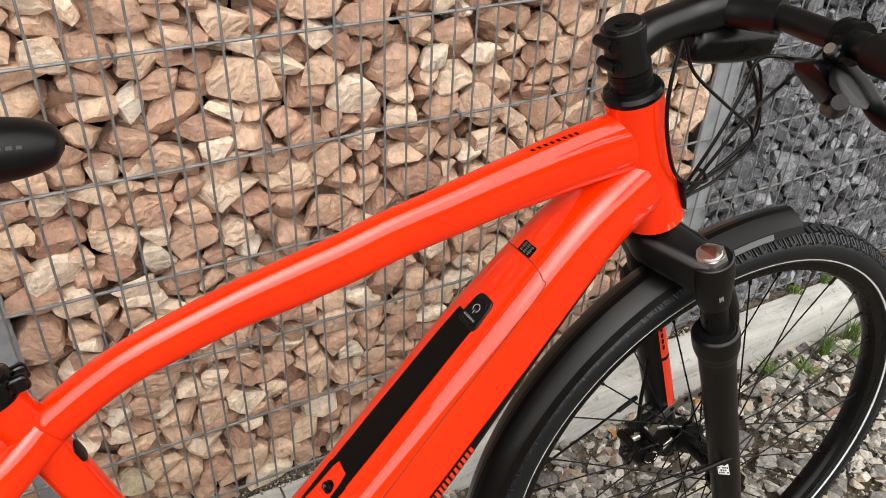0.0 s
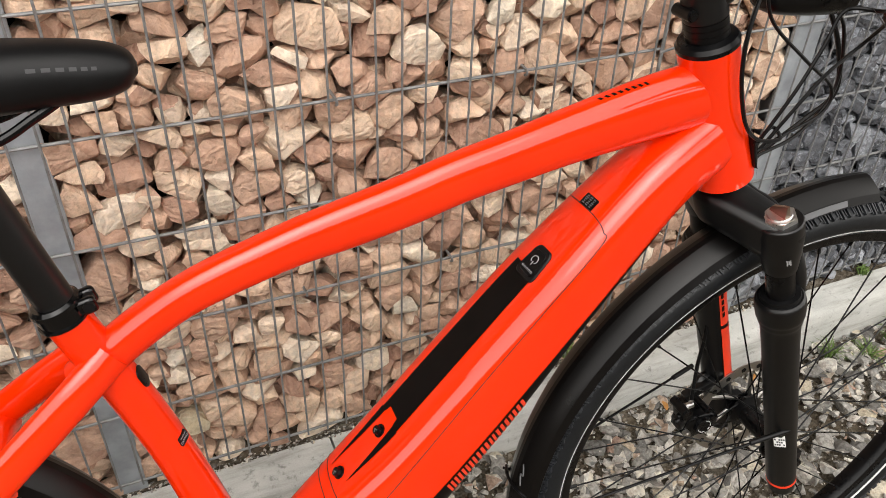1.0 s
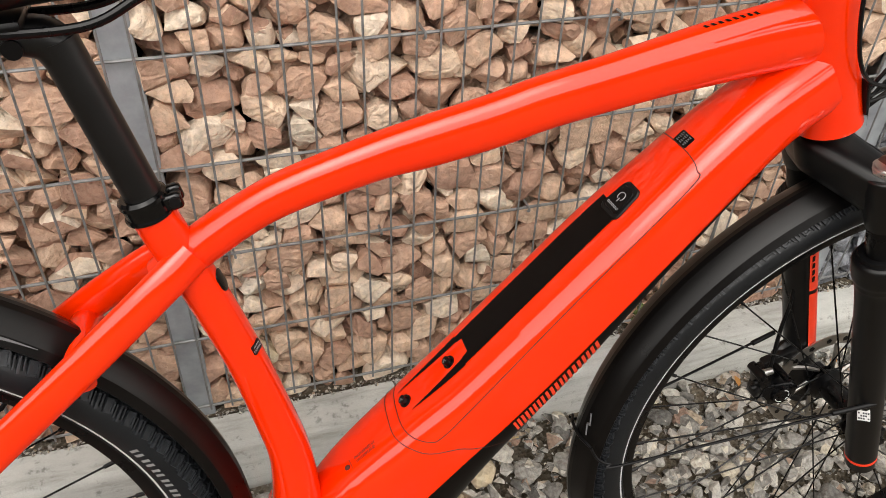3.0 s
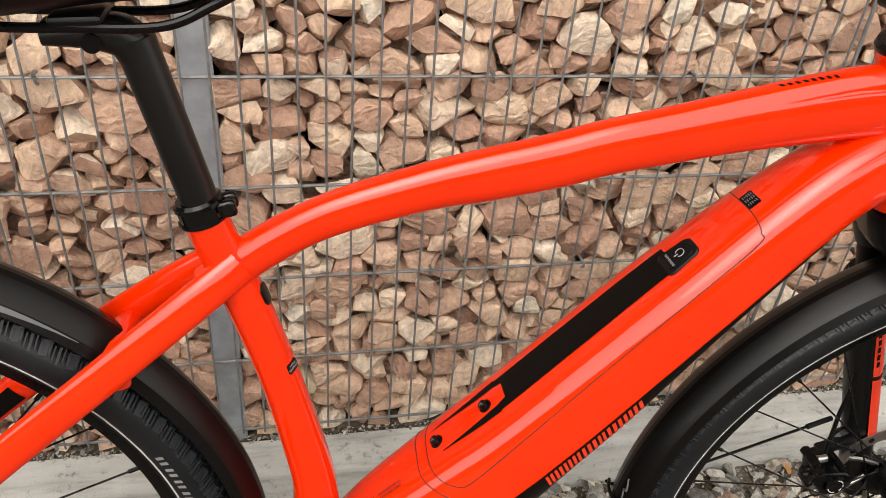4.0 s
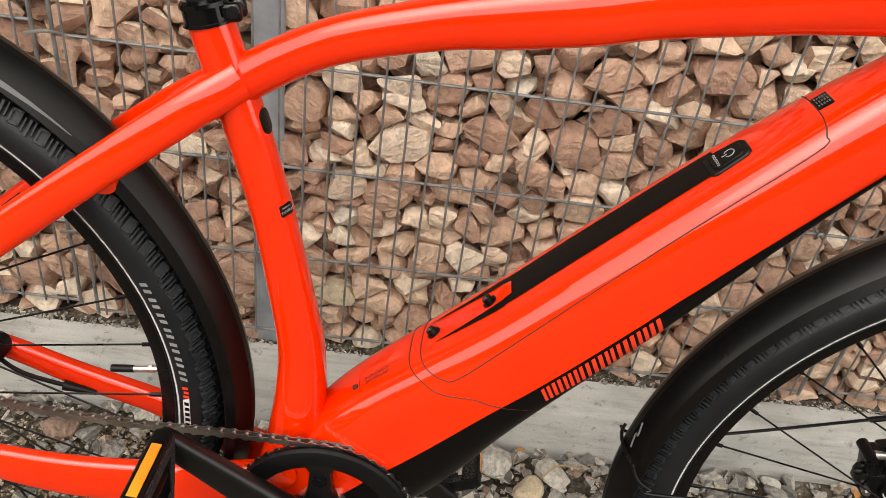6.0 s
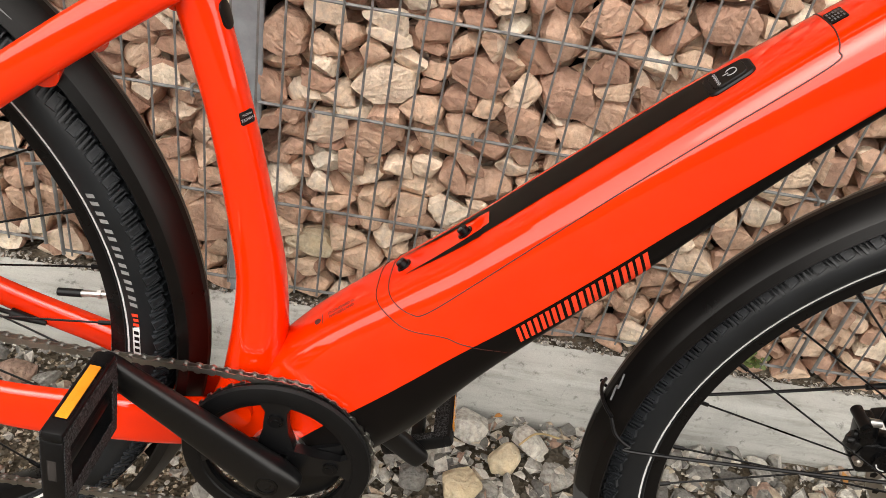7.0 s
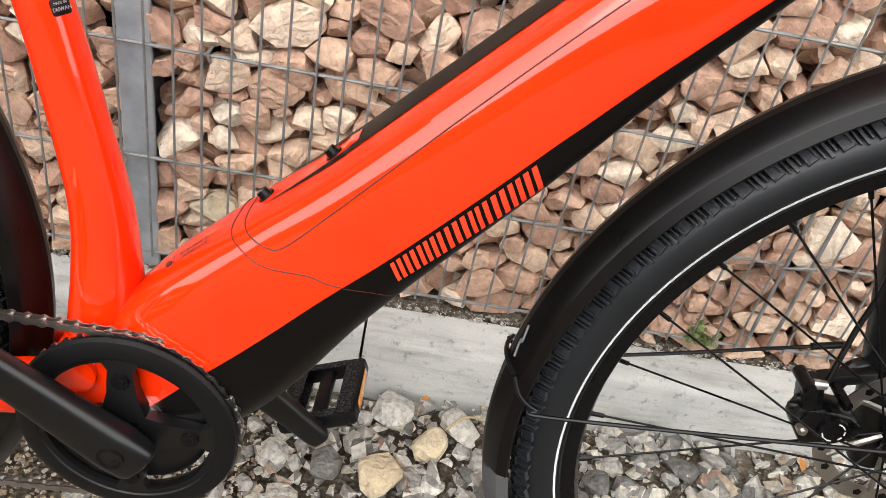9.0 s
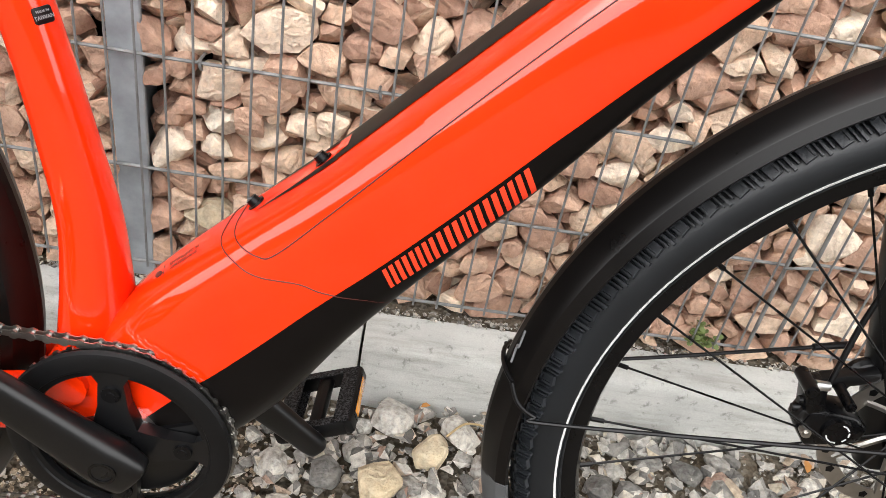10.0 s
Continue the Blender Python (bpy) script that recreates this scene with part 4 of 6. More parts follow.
def rounded_plate(bm, w, h, depth, r, m, taper=1.0):
    """A plate with rounded corners; taper narrows one end."""
    pts = []
    for cx, cy, a0 in ((w / 2 - r, h / 2 - r, 0), (-w / 2 + r, h / 2 - r, 90), (-w / 2 + r, -h / 2 + r, 180), (w / 2 - r, -h / 2 + r, 270)):
        for a in np.linspace(a0, a0 + 90, 6):
            x, y = cx + r * math.cos(radians(a)), cy + r * math.sin(radians(a))
            pts.append((x, y * (1 - (1 - taper) * (0.5 - x / w))))
    lo = [bm.verts.new(m @ Vector((x, y, -0.003))) for x, y in pts]
    mid = [bm.verts.new(m @ Vector((x, y, depth * 0.7))) for x, y in pts]
    hi = [bm.verts.new(m @ Vector((x * 0.93, y * 0.93, depth))) for x, y in pts]
    k = len(pts)
    for a, b in ((lo, mid), (mid, hi)):
        for i in range(k):
            bm.faces.new((a[i], a[(i + 1) % k], b[(i + 1) % k], b[i]))
    bm.faces.new(hi)
    bm.faces.new(lo[::-1])


bm = bmesh.new()
mb = on_loft(DT, 0.237, 3, -0.001)
rounded_plate(bm, 0.037, 0.030, 0.0042, 0.007, mb, 0.78)
button = part("power_button", bm, M["plastic"], frame_ob, "black rubber power button panel")
bm = bmesh.new()
rounded_plate(bm, 0.028, 0.023, 0.0052, 0.005, mb, 0.76)
part("button_face", bm, M["satin"], button)
bm = bmesh.new()
ring = [mb @ Vector((-0.003 + 0.0042 * math.cos(a), 0.0042 * math.sin(a), 0.0056)) for a in np.linspace(radians(35), radians(325), 18)]
add_tube(bm, ring, 0.00045, 5, 36)
add_cyl(bm, mb @ Vector((-0.001, 0, 0.0056)), mb @ Vector((0.0035, 0, 0.0056)), 0.00045, seg=6)
for k in range(5):
    c = [mb @ Vector((0.0085 + 0.0011 * math.cos(a), -0.0072 + 0.0036 * k + 0.0011 * math.sin(a), 0.0056)) for a in np.linspace(0, 6.28, 10)]
    add_tube(bm, c, 0.0003, 4, 20)
part("button_marks", bm, M["palegrey"], button, "white power sign and five rings")

bm = bmesh.new()
ml = on_loft(DT, 0.1705, 1, 0.0)
rounded_plate(bm, 0.0125, 0.020, 0.0009, 0.0015, ml)
label_plate = part("warning_label", bm, M["satin"], frame_ob, "small black label with fine print")
bm = bmesh.new()
for i in range(5):
    for j in range(3):
        add_box(bm, (0.0011, 0.0035 if (i + j) % 3 else 0.0022, 0.0002), ml @ pose(-0.0042 + 0.0021 * i, -0.0058 + 0.0054 * j, 0.00095))
part("print", bm, M["greyprint"], label_plate, smooth=False)

for s_, th_ in ((0.500, 0), (0.607, 0)):                     # bottle bosses
    m_ = on_loft(DT, s_, th_, 0.0)
    bm = bmesh.new()
    add_cyl(bm, m_ @ Vector((0, 0, -0.002)), m_ @ Vector((0, 0, 0.0012)), 0.0072, seg=20)
    add_cyl(bm, m_ @ Vector((0, 0, 0.001)), m_ @ Vector((0, 0, 0.0062)), 0.0050, 0.0046, seg=20)
    bolt = part("bolt", bm, M["satin"], frame_ob, "black hexagon socket bolt")
    bm = bmesh.new()
    add_box(bm, (0.0012, 0.005, 0.0006), m_ @ pose(0, 0, 0.0063, 0, 0, 30))
    add_box(bm, (0.0042, 0.001, 0.0006), m_ @ pose(0.0012, 0, 0.0063, 0, 0, 30))
    part("socket", bm, M["greyprint"], bolt, smooth=False)

# the maker's marks, as plain slanted bars
bm = bmesh.new()
widths = (11, 11, 10, 10, 6, 11, 9, 6, 11, 10, 11)
pos = 0.0
for wd in widths:
    def cell(u0, u1, v0, v1):
        """One stroke of a mark: a slanted patch between fractions of the cell's width and height."""
        q = []
        for u, v in ((u0, v0), (u1, v0), (u1, v1), (u0, v1)):
            f_ = (pos + wd * 0.80 * u) / sum(widths)
            q.append((0.5075 - 0.149 * f_ - 0.0045 + 0.009 * v, (104 + 4 * f_) * (1 - v) + (122.5 + 14 * f_) * v))
        DT.patch(bm, q, 0.0010, 3, 5)
    if wd < 8:
        cell(0.1, 0.75, 0, 1)
    else:
        cell(0, 0.38, 0, 1)
        cell(0.62, 1.0, 0.0, 1)
    pos += wd
part("maker_mark", bm, M["redprint"], frame_ob, "row of slanted orange-red bars")
bm = bmesh.new()
for k in range(8):
    s0 = 0.850 + 0.0066 * k
    TT.patch(bm, [(s0 - 0.001, 4 + k), (s0 + 0.0022, 4 + k), (s0 + 0.0042, 14 + 1.1 * k), (s0 + 0.001, 14 + 1.1 * k)], 0.0005, 3, 4)
part("model_mark", bm, M["blackprint"], frame_ob, "small black slanted bars")

# faint print near the motor, label and emblem on the seat tube
bm = bmesh.new()
mt = on_loft(ST, 0.356, 30, 0.0)
rounded_plate(bm, 0.0110, 0.0135, 0.0006, 0.0018, mt)
plate = part("origin_label", bm, M["satin"], frame_ob, "small black label reading made in Taiwan")


def lettering(text, m, size, material, parent):
    """Raised letters from the built-in font, made into a mesh."""
    cu = bpy.data.curves.new("letters", "FONT")
    cu.body, cu.size, cu.align_x, cu.align_y = text, size, "CENTER", "CENTER"
    cu.extrude = 0.0001
    tmp = bpy.data.objects.new("letters", cu)
    scene.collection.objects.link(tmp)
    me = bpy.data.meshes.new_from_object(tmp.evaluated_get(bpy.context.evaluated_depsgraph_get()))
    bpy.data.objects.remove(tmp)
    me.transform(m)
    me.materials.clear()
    me.materials.append(material)
    ob = new("letters", me)
    ob.parent = parent
    return ob


turn = mt @ pose(0, 0, 0.00075, 0, 0, 90)
lettering("MADE IN", turn @ pose(0, 0.0025, 0), 0.0024, M["palegrey"], plate)
lettering("TAIWAN", turn @ pose(0, -0.0014, 0), 0.0036, M["palegrey"], plate)
mf = on_loft(DT, 0.692, 13, 0.0010) @ pose(0, 0, 0, 0, 0, 180)
lettering("ENGINEERED IN", mf @ pose(0.001, 0.0025, 0), 0.0043, M["brown_seam"], frame_ob)
lettering("SWITZERLAND", mf @ pose(0.001, -0.0021, 0), 0.0043, M["brown_seam"], frame_ob)
bm = bmesh.new()
add_box(bm, (0.0006, 0.011, 0.0002), mf @ pose(-0.021, 0, 0))
rounded_plate(bm, 0.006, 0.005, 0.0003, 0.002, mf @ pose(-0.027, 0, 0))
part("small_mark", bm, M["brown_seam"], frame_ob)
bm = bmesh.new()
rounded_plate(bm, 0.022, 0.014, 0.0008, 0.0065, on_loft(ST, 0.232, 9, 0.0))
part("emblem", bm, M["satin"], frame_ob, "dark oval emblem")

# chain stays already stand; cable and plug on the far stay
bm = bmesh.new()
add_tube(bm, [(-0.300, 0.060, 0.352), (-0.262, 0.052, 0.330), (-0.225, 0.055, 0.316), (-0.195, 0.058, 0.310)], 0.0026, 8, 24)
part("brake_hose", bm, M["cable"], bike)
bm = bmesh.new()
add_cyl(bm, (-0.213, 0.055, 0.314), (-0.178, 0.058, 0.306), 0.0062, 0.003, seg=14)
part("grommet", bm, M["plastic"], bike)


# ---------- front end ----------
for sgn in (1, -1):
    p_top, p_low = leg_point(0.7555, 0.066 * sgn), leg_point(0.692, 0.066 * sgn)
    bm = bmesh.new()
    lf = Loft([(*p_top, 0.0222, 0.0222, 2), (*p_top.lerp(p_low, 0.07), 0.0238, 0.0238, 2), (*p_top.lerp(p_low, 0.45), 0.0225, 0.0225, 2), (*p_top.lerp(p_low, 0.85), 0.0190, 0.0190, 2), (*p_low, 0.0172, 0.0172, 2)], 20)
    lf.mesh(bm, 32)
    part("crown_end", bm, M["black"], fork)
cap_m = Matrix.Translation(leg_point(0.7600, 0.066)) @ Vector((-0.312, 0, 1)).to_track_quat("Z", "Y").to_matrix().to_4x4()
bm = bmesh.new()
add_cyl(bm, cap_m @ Vector((0, 0, -0.006)), cap_m @ Vector((0, 0, 0.0005)), 0.0180, 0.0172, seg=6)
add_cyl(bm, cap_m @ Vector((0, 0, -0.004)), cap_m @ Vector((0, 0, 0.0012)), 0.0156, 0.0150, seg=32)
add_cyl(bm, cap_m @ Vector((0, 0, 0.001)), cap_m @ Vector((0, 0, 0.0030)), 0.0128, 0.0118, seg=28)
cap = part("lockout_dial", bm, M["steel"], fork, "silver suspension dial")
bm = bmesh.new()
add_hull(bm, [cap_m @ Vector(q) for q in ((-0.012, -0.0035, 0.002), (-0.012, 0.0035, 0.002), (0.011, -0.0035, 0.002), (0.011, 0.0035, 0.002), (-0.009, -0.002, 0.008), (-0.009, 0.002, 0.008), (0.004, -0.0018, 0.013), (0.004, 0.0018, 0.013), (0.013, -0.0012, 0.019), (0.013, 0.0012, 0.019))])
part("dial_fin", bm, M["bronze"], cap, smooth=False)
bm = bmesh.new()
for k, (dx, dz, h) in enumerate(((0, 0, 0.006), (0.0022, 0.0005, 0.004), (0.0044, 0, 0.006))):
    c = leg_point(0.716, 0.0900) + Vector((-0.012 + dx, 0, dz))
    add_box(bm, (0.0012, 0.0008, h), Matrix.Translation(c) @ pose(0, 0, 0, 0, -17, -25))
part("crown_mark", bm, M["tyreprint"], fork, smooth=False)
bm = bmesh.new()
add_box(bm, (0.014, 0.0012, 0.020), Matrix.Translation(leg_point(0.416, 0.0805) + Vector((-0.0150, 0, 0))) @ pose(0, 0, 0, 0, -17, -46), 0.0004, 1)
sticker = part("sticker", bm, M["white"], fork, "small white code sticker")
bm = bmesh.new()
for i in range(5):
    for j in range(3):
        if (i * 3 + j) % 4 != 1:
            add_box(bm, (0.0020, 0.0006, 0.0022), Matrix.Translation(leg_point(0.416, 0.0810) + Vector((-0.0155, 0, 0))) @ pose(0, 0, 0, 0, -17, -46) @ pose(-0.005 + 0.0026 * i, -0.0004, -0.006 + 0.0042 * j))
part("sticker_print", bm, M["greyprint"], sticker, smooth=False)
bm = bmesh.new()                                             # arch between the legs, behind the crown
add_tube(bm, [leg_point(0.60, 0.060, 0.020), leg_point(0.675, 0.058, 0.030), leg_point(0.735, 0.035, 0.022), leg_point(0.742, 0, 0.020), leg_point(0.735, -0.035, 0.022), leg_point(0.675, -0.058, 0.030), leg_point(0.60, -0.060, 0.020)], 0.010, 12, 48)
part("brace", bm, M["black"], fork, "black brace joining both legs")
bm = bmesh.new()
for a0, a1 in ((50, 112), (118, 140)):                       # orange-red panel round the far leg
    z0, z1 = 0.60, 0.405
    zs = (z0, 0.512) if a0 == 50 else (0.506, z1)
    g = []
    for z in np.linspace(zs[0], zs[1], 12):
        c = leg_point(z, -0.066)
        g.append([bm.verts.new((c.x + 0.0230 * math.cos(radians(a)), c.y - 0.0216 * math.sin(radians(a)), z)) for a in np.linspace(-30, 92, 12)])
    for r0, r1 in zip(g, g[1:]):
        for i in range(11):
            bm.faces.new((r0[i], r0[i + 1], r1[i + 1], r1[i]))
part("leg_panel", bm, M["redprint"], fork, "orange-red printed panel")
bm = bmesh.new()
for k in range(5):
    c = leg_point(0.575 - 0.011 * k, -0.066)
    a = radians(78)
    add_box(bm, (0.0035, 0.0008, 0.008), Matrix.Translation((c.x + 0.0234 * math.cos(a), c.y - 0.0220 * math.sin(a), c.z)) @ pose(0, 0, 0, 0, -17, 12))
part("leg_print", bm, M["blackprint"], fork, smooth=False)
for sgn in (1, -1):
    bm = bmesh.new()
    add_hull(bm, [leg_point(0.33, 0.064 * sgn, dx) + Vector((0, dy, 0)) for dx in (-0.014, 0.014) for dy in (-0.010, 0.010)]
             + [Vector((FH[0] + dx, -0.060 * sgn + dy, FH[2] + dz)) for dx in (-0.014, 0.012) for dy in (-0.006, 0.006) for dz in (-0.016, 0.010)])
    part("dropout", bm, M["black"], fork)
bm = bmesh.new()
add_cyl(bm, (FH[0], -0.075, FH[2]), (FH[0], 0.075, FH[2]), 0.006, seg=16)
part("axle", bm, M["satin"], fork)


bm = bmesh.new()
add_cyl(bm, leg_point(0.318, 0.066), leg_point(0.3135, 0.066), 0.0194, seg=28)
part("leg_ring", bm, M["redprint"], fork, "thin red ring at the foot of the leg")


# disc brakes
M["disc"] = plain("worn_disc_steel", (0.52, 0.50, 0.47), 0.34, 1.0, grain=0.2, vary=0.2)


def rotor(parent, hub, y, r, scale=1.0):
    bm = bmesh.new()
    seg, arms = 96, []
    prof = [(r * 0.80, y - 0.0009), (r, y - 0.0009), (r, y + 0.0009), (r * 0.80, y + 0.0009)]
    add_revolve(bm, prof, hub, seg)
    for k in range(6):
        a = 2 * math.pi * k / 6
        p0 = (hub[0] + 0.022 * math.cos(a), hub[1] + y, hub[2] + 0.022 * math.sin(a))
        p1 = (hub[0] + r * 0.84 * math.cos(a + 0.5), hub[1] + y, hub[2] + r * 0.84 * math.sin(a + 0.5))
        arms.append((p0, p1))
    bmesh.ops.recalc_face_normals(bm, faces=bm.faces)
    ob = part("brake_disc", bm, M["disc"], parent, "steel brake disc with cut-outs")
    for p0, p1 in arms:
        bm = bmesh.new()
        add_tube(bm, [p0, Vector(p0).lerp(Vector(p1), 0.5) + Vector((0, 0, 0.002)), p1], 0.0032, 6, 10)
        part("disc_arm", bm, M["disc"], ob)
    bm = bmesh.new()
    add_revolve(bm, [(0.012, y - 0.001), (0.024, y - 0.001), (0.024, y + 0.001), (0.012, y + 0.001)], hub, 40)
    bmesh.ops.recalc_face_normals(bm, faces=bm.faces)
    part("disc_centre", bm, M["satin"], ob)
    bm = bmesh.new()
    for k in range(18):
        a = 2 * math.pi * k / 18
        add_cyl(bm, (hub[0] + r * 0.9 * math.cos(a), hub[1] + y - 0.0012, hub[2] + r * 0.9 * math.sin(a)), (hub[0] + r * 0.9 * math.cos(a), hub[1] + y + 0.0012, hub[2] + r * 0.9 * math.sin(a)), 0.0045, seg=5)
    part("disc_hole", bm, M["satin"], ob, smooth=False)
    return ob


rotor(bike, FH, 0.043, 0.083)
rotor(bike, RH, 0.050, 0.080)


def caliper(m):
    """A two-piece brake caliper with its mounting arm, bolts, hose union and printed ring."""
    bm = bmesh.new()
    add_hull(bm, [m @ Vector((x, y, z)) for x, z in ((-0.030, -0.006), (-0.018, -0.024), (0.028, -0.016), (0.032, 0.002), (0.018, 0.014), (-0.022, 0.018)) for y in (-0.014, 0.016)])
    bmesh.ops.bevel(bm, geom=list(bm.edges), offset=0.003, segments=2, affect="EDGES", profile=0.5)
    ob = part("brake_caliper", bm, M["satin"], bike, "black disc brake caliper with a white printed ring")
    for name, x, y, z, sx, sy, sz, turn_, mat_ in (("bridge", -0.022, 0.0, 0.026, 0.018, 0.026, 0.030, -12, "satin"), ("mount_arm", 0.014, 0.016, 0.036, 0.052, 0.014, 0.013, -14, "black"), ("side_lug", -0.029, -0.004, 0.008, 0.010, 0.018, 0.016, 20, "black")):
        bm = bmesh.new()
        add_box(bm, (sx, sy, sz), m @ pose(x, y, z, 0, turn_, 0), 0.0035, 2)
        part(name, bm, M[mat_], ob)
    bm = bmesh.new()
    add_cyl(bm, m @ Vector((0.004, -0.0185, -0.002)), m @ Vector((0.004, -0.012, -0.002)), 0.0135, 0.0145, seg=28)
    part("piston_cap", bm, M["satin"], ob)
    bm = bmesh.new()
    for a in (-2.7, -2.2, -1.7, -0.7, 0.0, 0.7, 1.2):
        add_box(bm, (0.0012, 0.0006, 0.0042), m @ pose(0.004 + 0.0098 * math.cos(a), -0.0187, -0.002 + 0.0098 * math.sin(a), 0, -math.degrees(a), 0))
    part("caliper_print", bm, M["stripe"], ob, smooth=False)
    for x, z, r_ in ((-0.034, 0.043, 0.0062), (-0.024, -0.004, 0.0046), (0.004, 0.030, 0.0048)):
        bm = bmesh.new()
        add_cyl(bm, m @ Vector((x, -0.020, z)), m @ Vector((x, 0.008, z)), r_, seg=16)
        add_cyl(bm, m @ Vector((x, -0.0225, z)), m @ Vector((x, -0.0195, z)), r_ * 0.62, seg=6)
        part("caliper_bolt", bm, M["satin"] if z > 0 else M["disc"], ob)
    bm = bmesh.new()
    add_cyl(bm, m @ Vector((-0.0285, -0.010, 0.043)), m @ Vector((-0.016, -0.010, 0.043)), 0.0050, 0.0042, seg=14)
    part("hose_union", bm, M["steel"], ob)
    for k in range(3):
        bm = bmesh.new()
        add_cyl(bm, m @ Vector((-0.030 + 0.003 * k, -0.004, 0.012 + 0.009 * k)), m @ Vector((-0.037 + 0.003 * k, -0.004, 0.012 + 0.009 * k)), 0.0050, 0.0035, seg=12)
        part("bleed_screw", bm, M["plastic"], ob)
    return ob


caliper(pose(0.703, 0.034, 0.3610, 0, -4, 0))
caliper(pose(-0.300, 0.052, 0.352, 0, -30, 0))
bm = bmesh.new()
add_tube(bm, [(0.712, 0.055, 0.385), (0.727, 0.06, 0.405), (0.752, 0.064, 0.40)], 0.008, 10, 14)
part("caliper_mount", bm, M["black"], bike)
bm = bmesh.new()                                             # hose from the caliper up along the far leg
add_tube(bm, [(0.690, 0.034, 0.400), (0.698, 0.046, 0.45), (0.706, 0.054, 0.50), (0.700, 0.062, 0.58), (0.676, 0.052, 0.70), (0.690, 0.030, 0.77), (0.737, 0.02, 0.814), (0.765, 0.015, 0.845), (0.752, 0.02, 0.90), (0.715, 0.03, 0.965)], 0.0027, 8, 70)
part("brake_hose", bm, M["cable"], bike)

# mudguard stays and flap
for sgn in (1, -1):
    bm = bmesh.new()
    if sgn > 0:
        add_tube(bm, [(0.405, -0.0285, 0.3945), (0.413, -0.0345, 0.3800), (0.4284, -0.038, 0.3710), (0.4516, -0.045, 0.3732), (0.730, -0.082, 0.4335)], 0.0018, 8, 40)
    else:
        add_tube(bm, [(0.402, 0.026, 0.392), (0.412, 0.030, 0.382), (0.440, 0.034, 0.378), (0.512, 0.042, 0.384), (0.700, 0.075, 0.411)], 0.0018, 8, 40)
    part("mudguard_stay", bm, M["cable"], bike, "thin black wire stay")
    bm = bmesh.new()
    add_cyl(bm, (0.690, -0.077, 0.4265) if sgn > 0 else (0.685, 0.072, 0.409), (0.742, -0.0835, 0.4355) if sgn > 0 else (0.722, 0.079, 0.414), 0.0034, seg=12)
    part("stay_sleeve", bm, M["plastic"], bike)
bm = bmesh.new()
add_tube(bm, [(0.406, -0.027, 0.394), (0.4005, -0.015, 0.396), (0.3985, 0, 0.3965), (0.4005, 0.015, 0.396), (0.406, 0.027, 0.394)], 0.002, 8, 24)
part("stay_loop", bm, M["cable"], bike)

# ---------- cockpit ----------
hs_dir = Vector((-0.340, 0, 1)).normalized()


def along(d, y=0.0):
    p = Vector((0.5675, y, 0.9245)) + hs_dir * d
    return p


bm = bmesh.new()
add_cyl(bm, along(-0.001), along(0.0035), 0.0292, 0.0297, seg=40)
add_cyl(bm, along(0.0035), along(0.0075), 0.0297, 0.0272, seg=40)
add_cyl(bm, along(0.0075), along(0.0095), 0.0272, 0.0222, seg=40)
head_cover = part("headset_cover", bm, M["satin"], bike, "black headset cover")
bm = bmesh.new()
for k in range(4):
    a = radians(-62 + 11 * k)
    add_box(bm, (0.0008, 0.0030 if k else 0.0018, 0.0030), Matrix.Translation(along(0.0052) + Vector((0.0288 * math.cos(a), 0.0285 * math.sin(a), -0.0100 * math.cos(a)))) @ pose(0, -19, math.degrees(a)))
part("cover_print", bm, M["white"], head_cover, smooth=False)
for k in range(3):
    bm = bmesh.new()
    add_cyl(bm, along(0.0096 + 0.0062 * k), along(0.0154 + 0.0062 * k), 0.0206, seg=36)
    part("spacer_ring", bm, M["satin"], bike)
bm = bmesh.new()
lf = Loft([(*along(0.028), 0.0195, 0.0195, 2), (*along(0.030), 0.0208, 0.0208, 2), (*along(0.044), 0.0205, 0.0205, 2), (*along(0.068), 0.0205, 0.0205, 2), (*along(0.071), 0.0192, 0.0192, 2)], 24)
lf.mesh(bm, 36)
stem = part("stem", bm, M["black"], bike, "matt black handlebar stem")
bm = bmesh.new()
Loft([(*(along(0.050) + Vector((0.008, 0, 0))), 0.0165, 0.0185, 2.6), (0.580, 0, 0.983, 0.0165, 0.0180, 2.5), (0.612, 0, 0.990, 0.0165, 0.0185, 2.5), (0.634, 0, 0.9945, 0.0185, 0.0230, 2.8), (0.662, 0, 0.998, 0.0185, 0.0235, 2.8)], 24).mesh(bm, 32)
part("stem_body", bm, M["black"], stem)
bm = bmesh.new()
add_cyl(bm, along(0.070), along(0.074), 0.0185, 0.0170, seg=36)
add_cyl(bm, along(0.0735), along(0.0755), 0.0075, seg=20)
add_cyl(bm, along(0.075), along(0.0762), 0.0042, seg=6)
part("top_cap", bm, M["satin"], stem)
for d in (0.038, 0.060):
    bm = bmesh.new()
    c = along(d) + Vector((-0.0205, 0, -0.004))
    add_cyl(bm, c + Vector((0, -0.012, 0)), c + Vector((0, 0.012, 0)), 0.0058, seg=16)
    add_cyl(bm, c + Vector((0, -0.0145, 0)), c + Vector((0, -0.012, 0)), 0.0042, seg=12)
    part("clamp_bolt", bm, M["satin"], stem)
bm = bmesh.new()
add_tube(bm, [(0.605, 0.29, 1.005), (0.640, 0.22, 1.003), (0.662, 0.16, 1.0), (0.6665, 0.132, 1.0), (0.669, 0.10, 1.0), (0.672, 0.064, 1.0), (0.668, 0.04, 0.998), (0.652, 0, 0.996), (0.668, -0.04, 0.998), (0.672, -0.064, 1.0), (0.669, -0.10, 1.0), (0.6665, -0.132, 1.0), (0.662, -0.16, 1.0), (0.640, -0.22, 1.003), (0.605, -0.29, 1.005)], 0.0118, 20, 90)
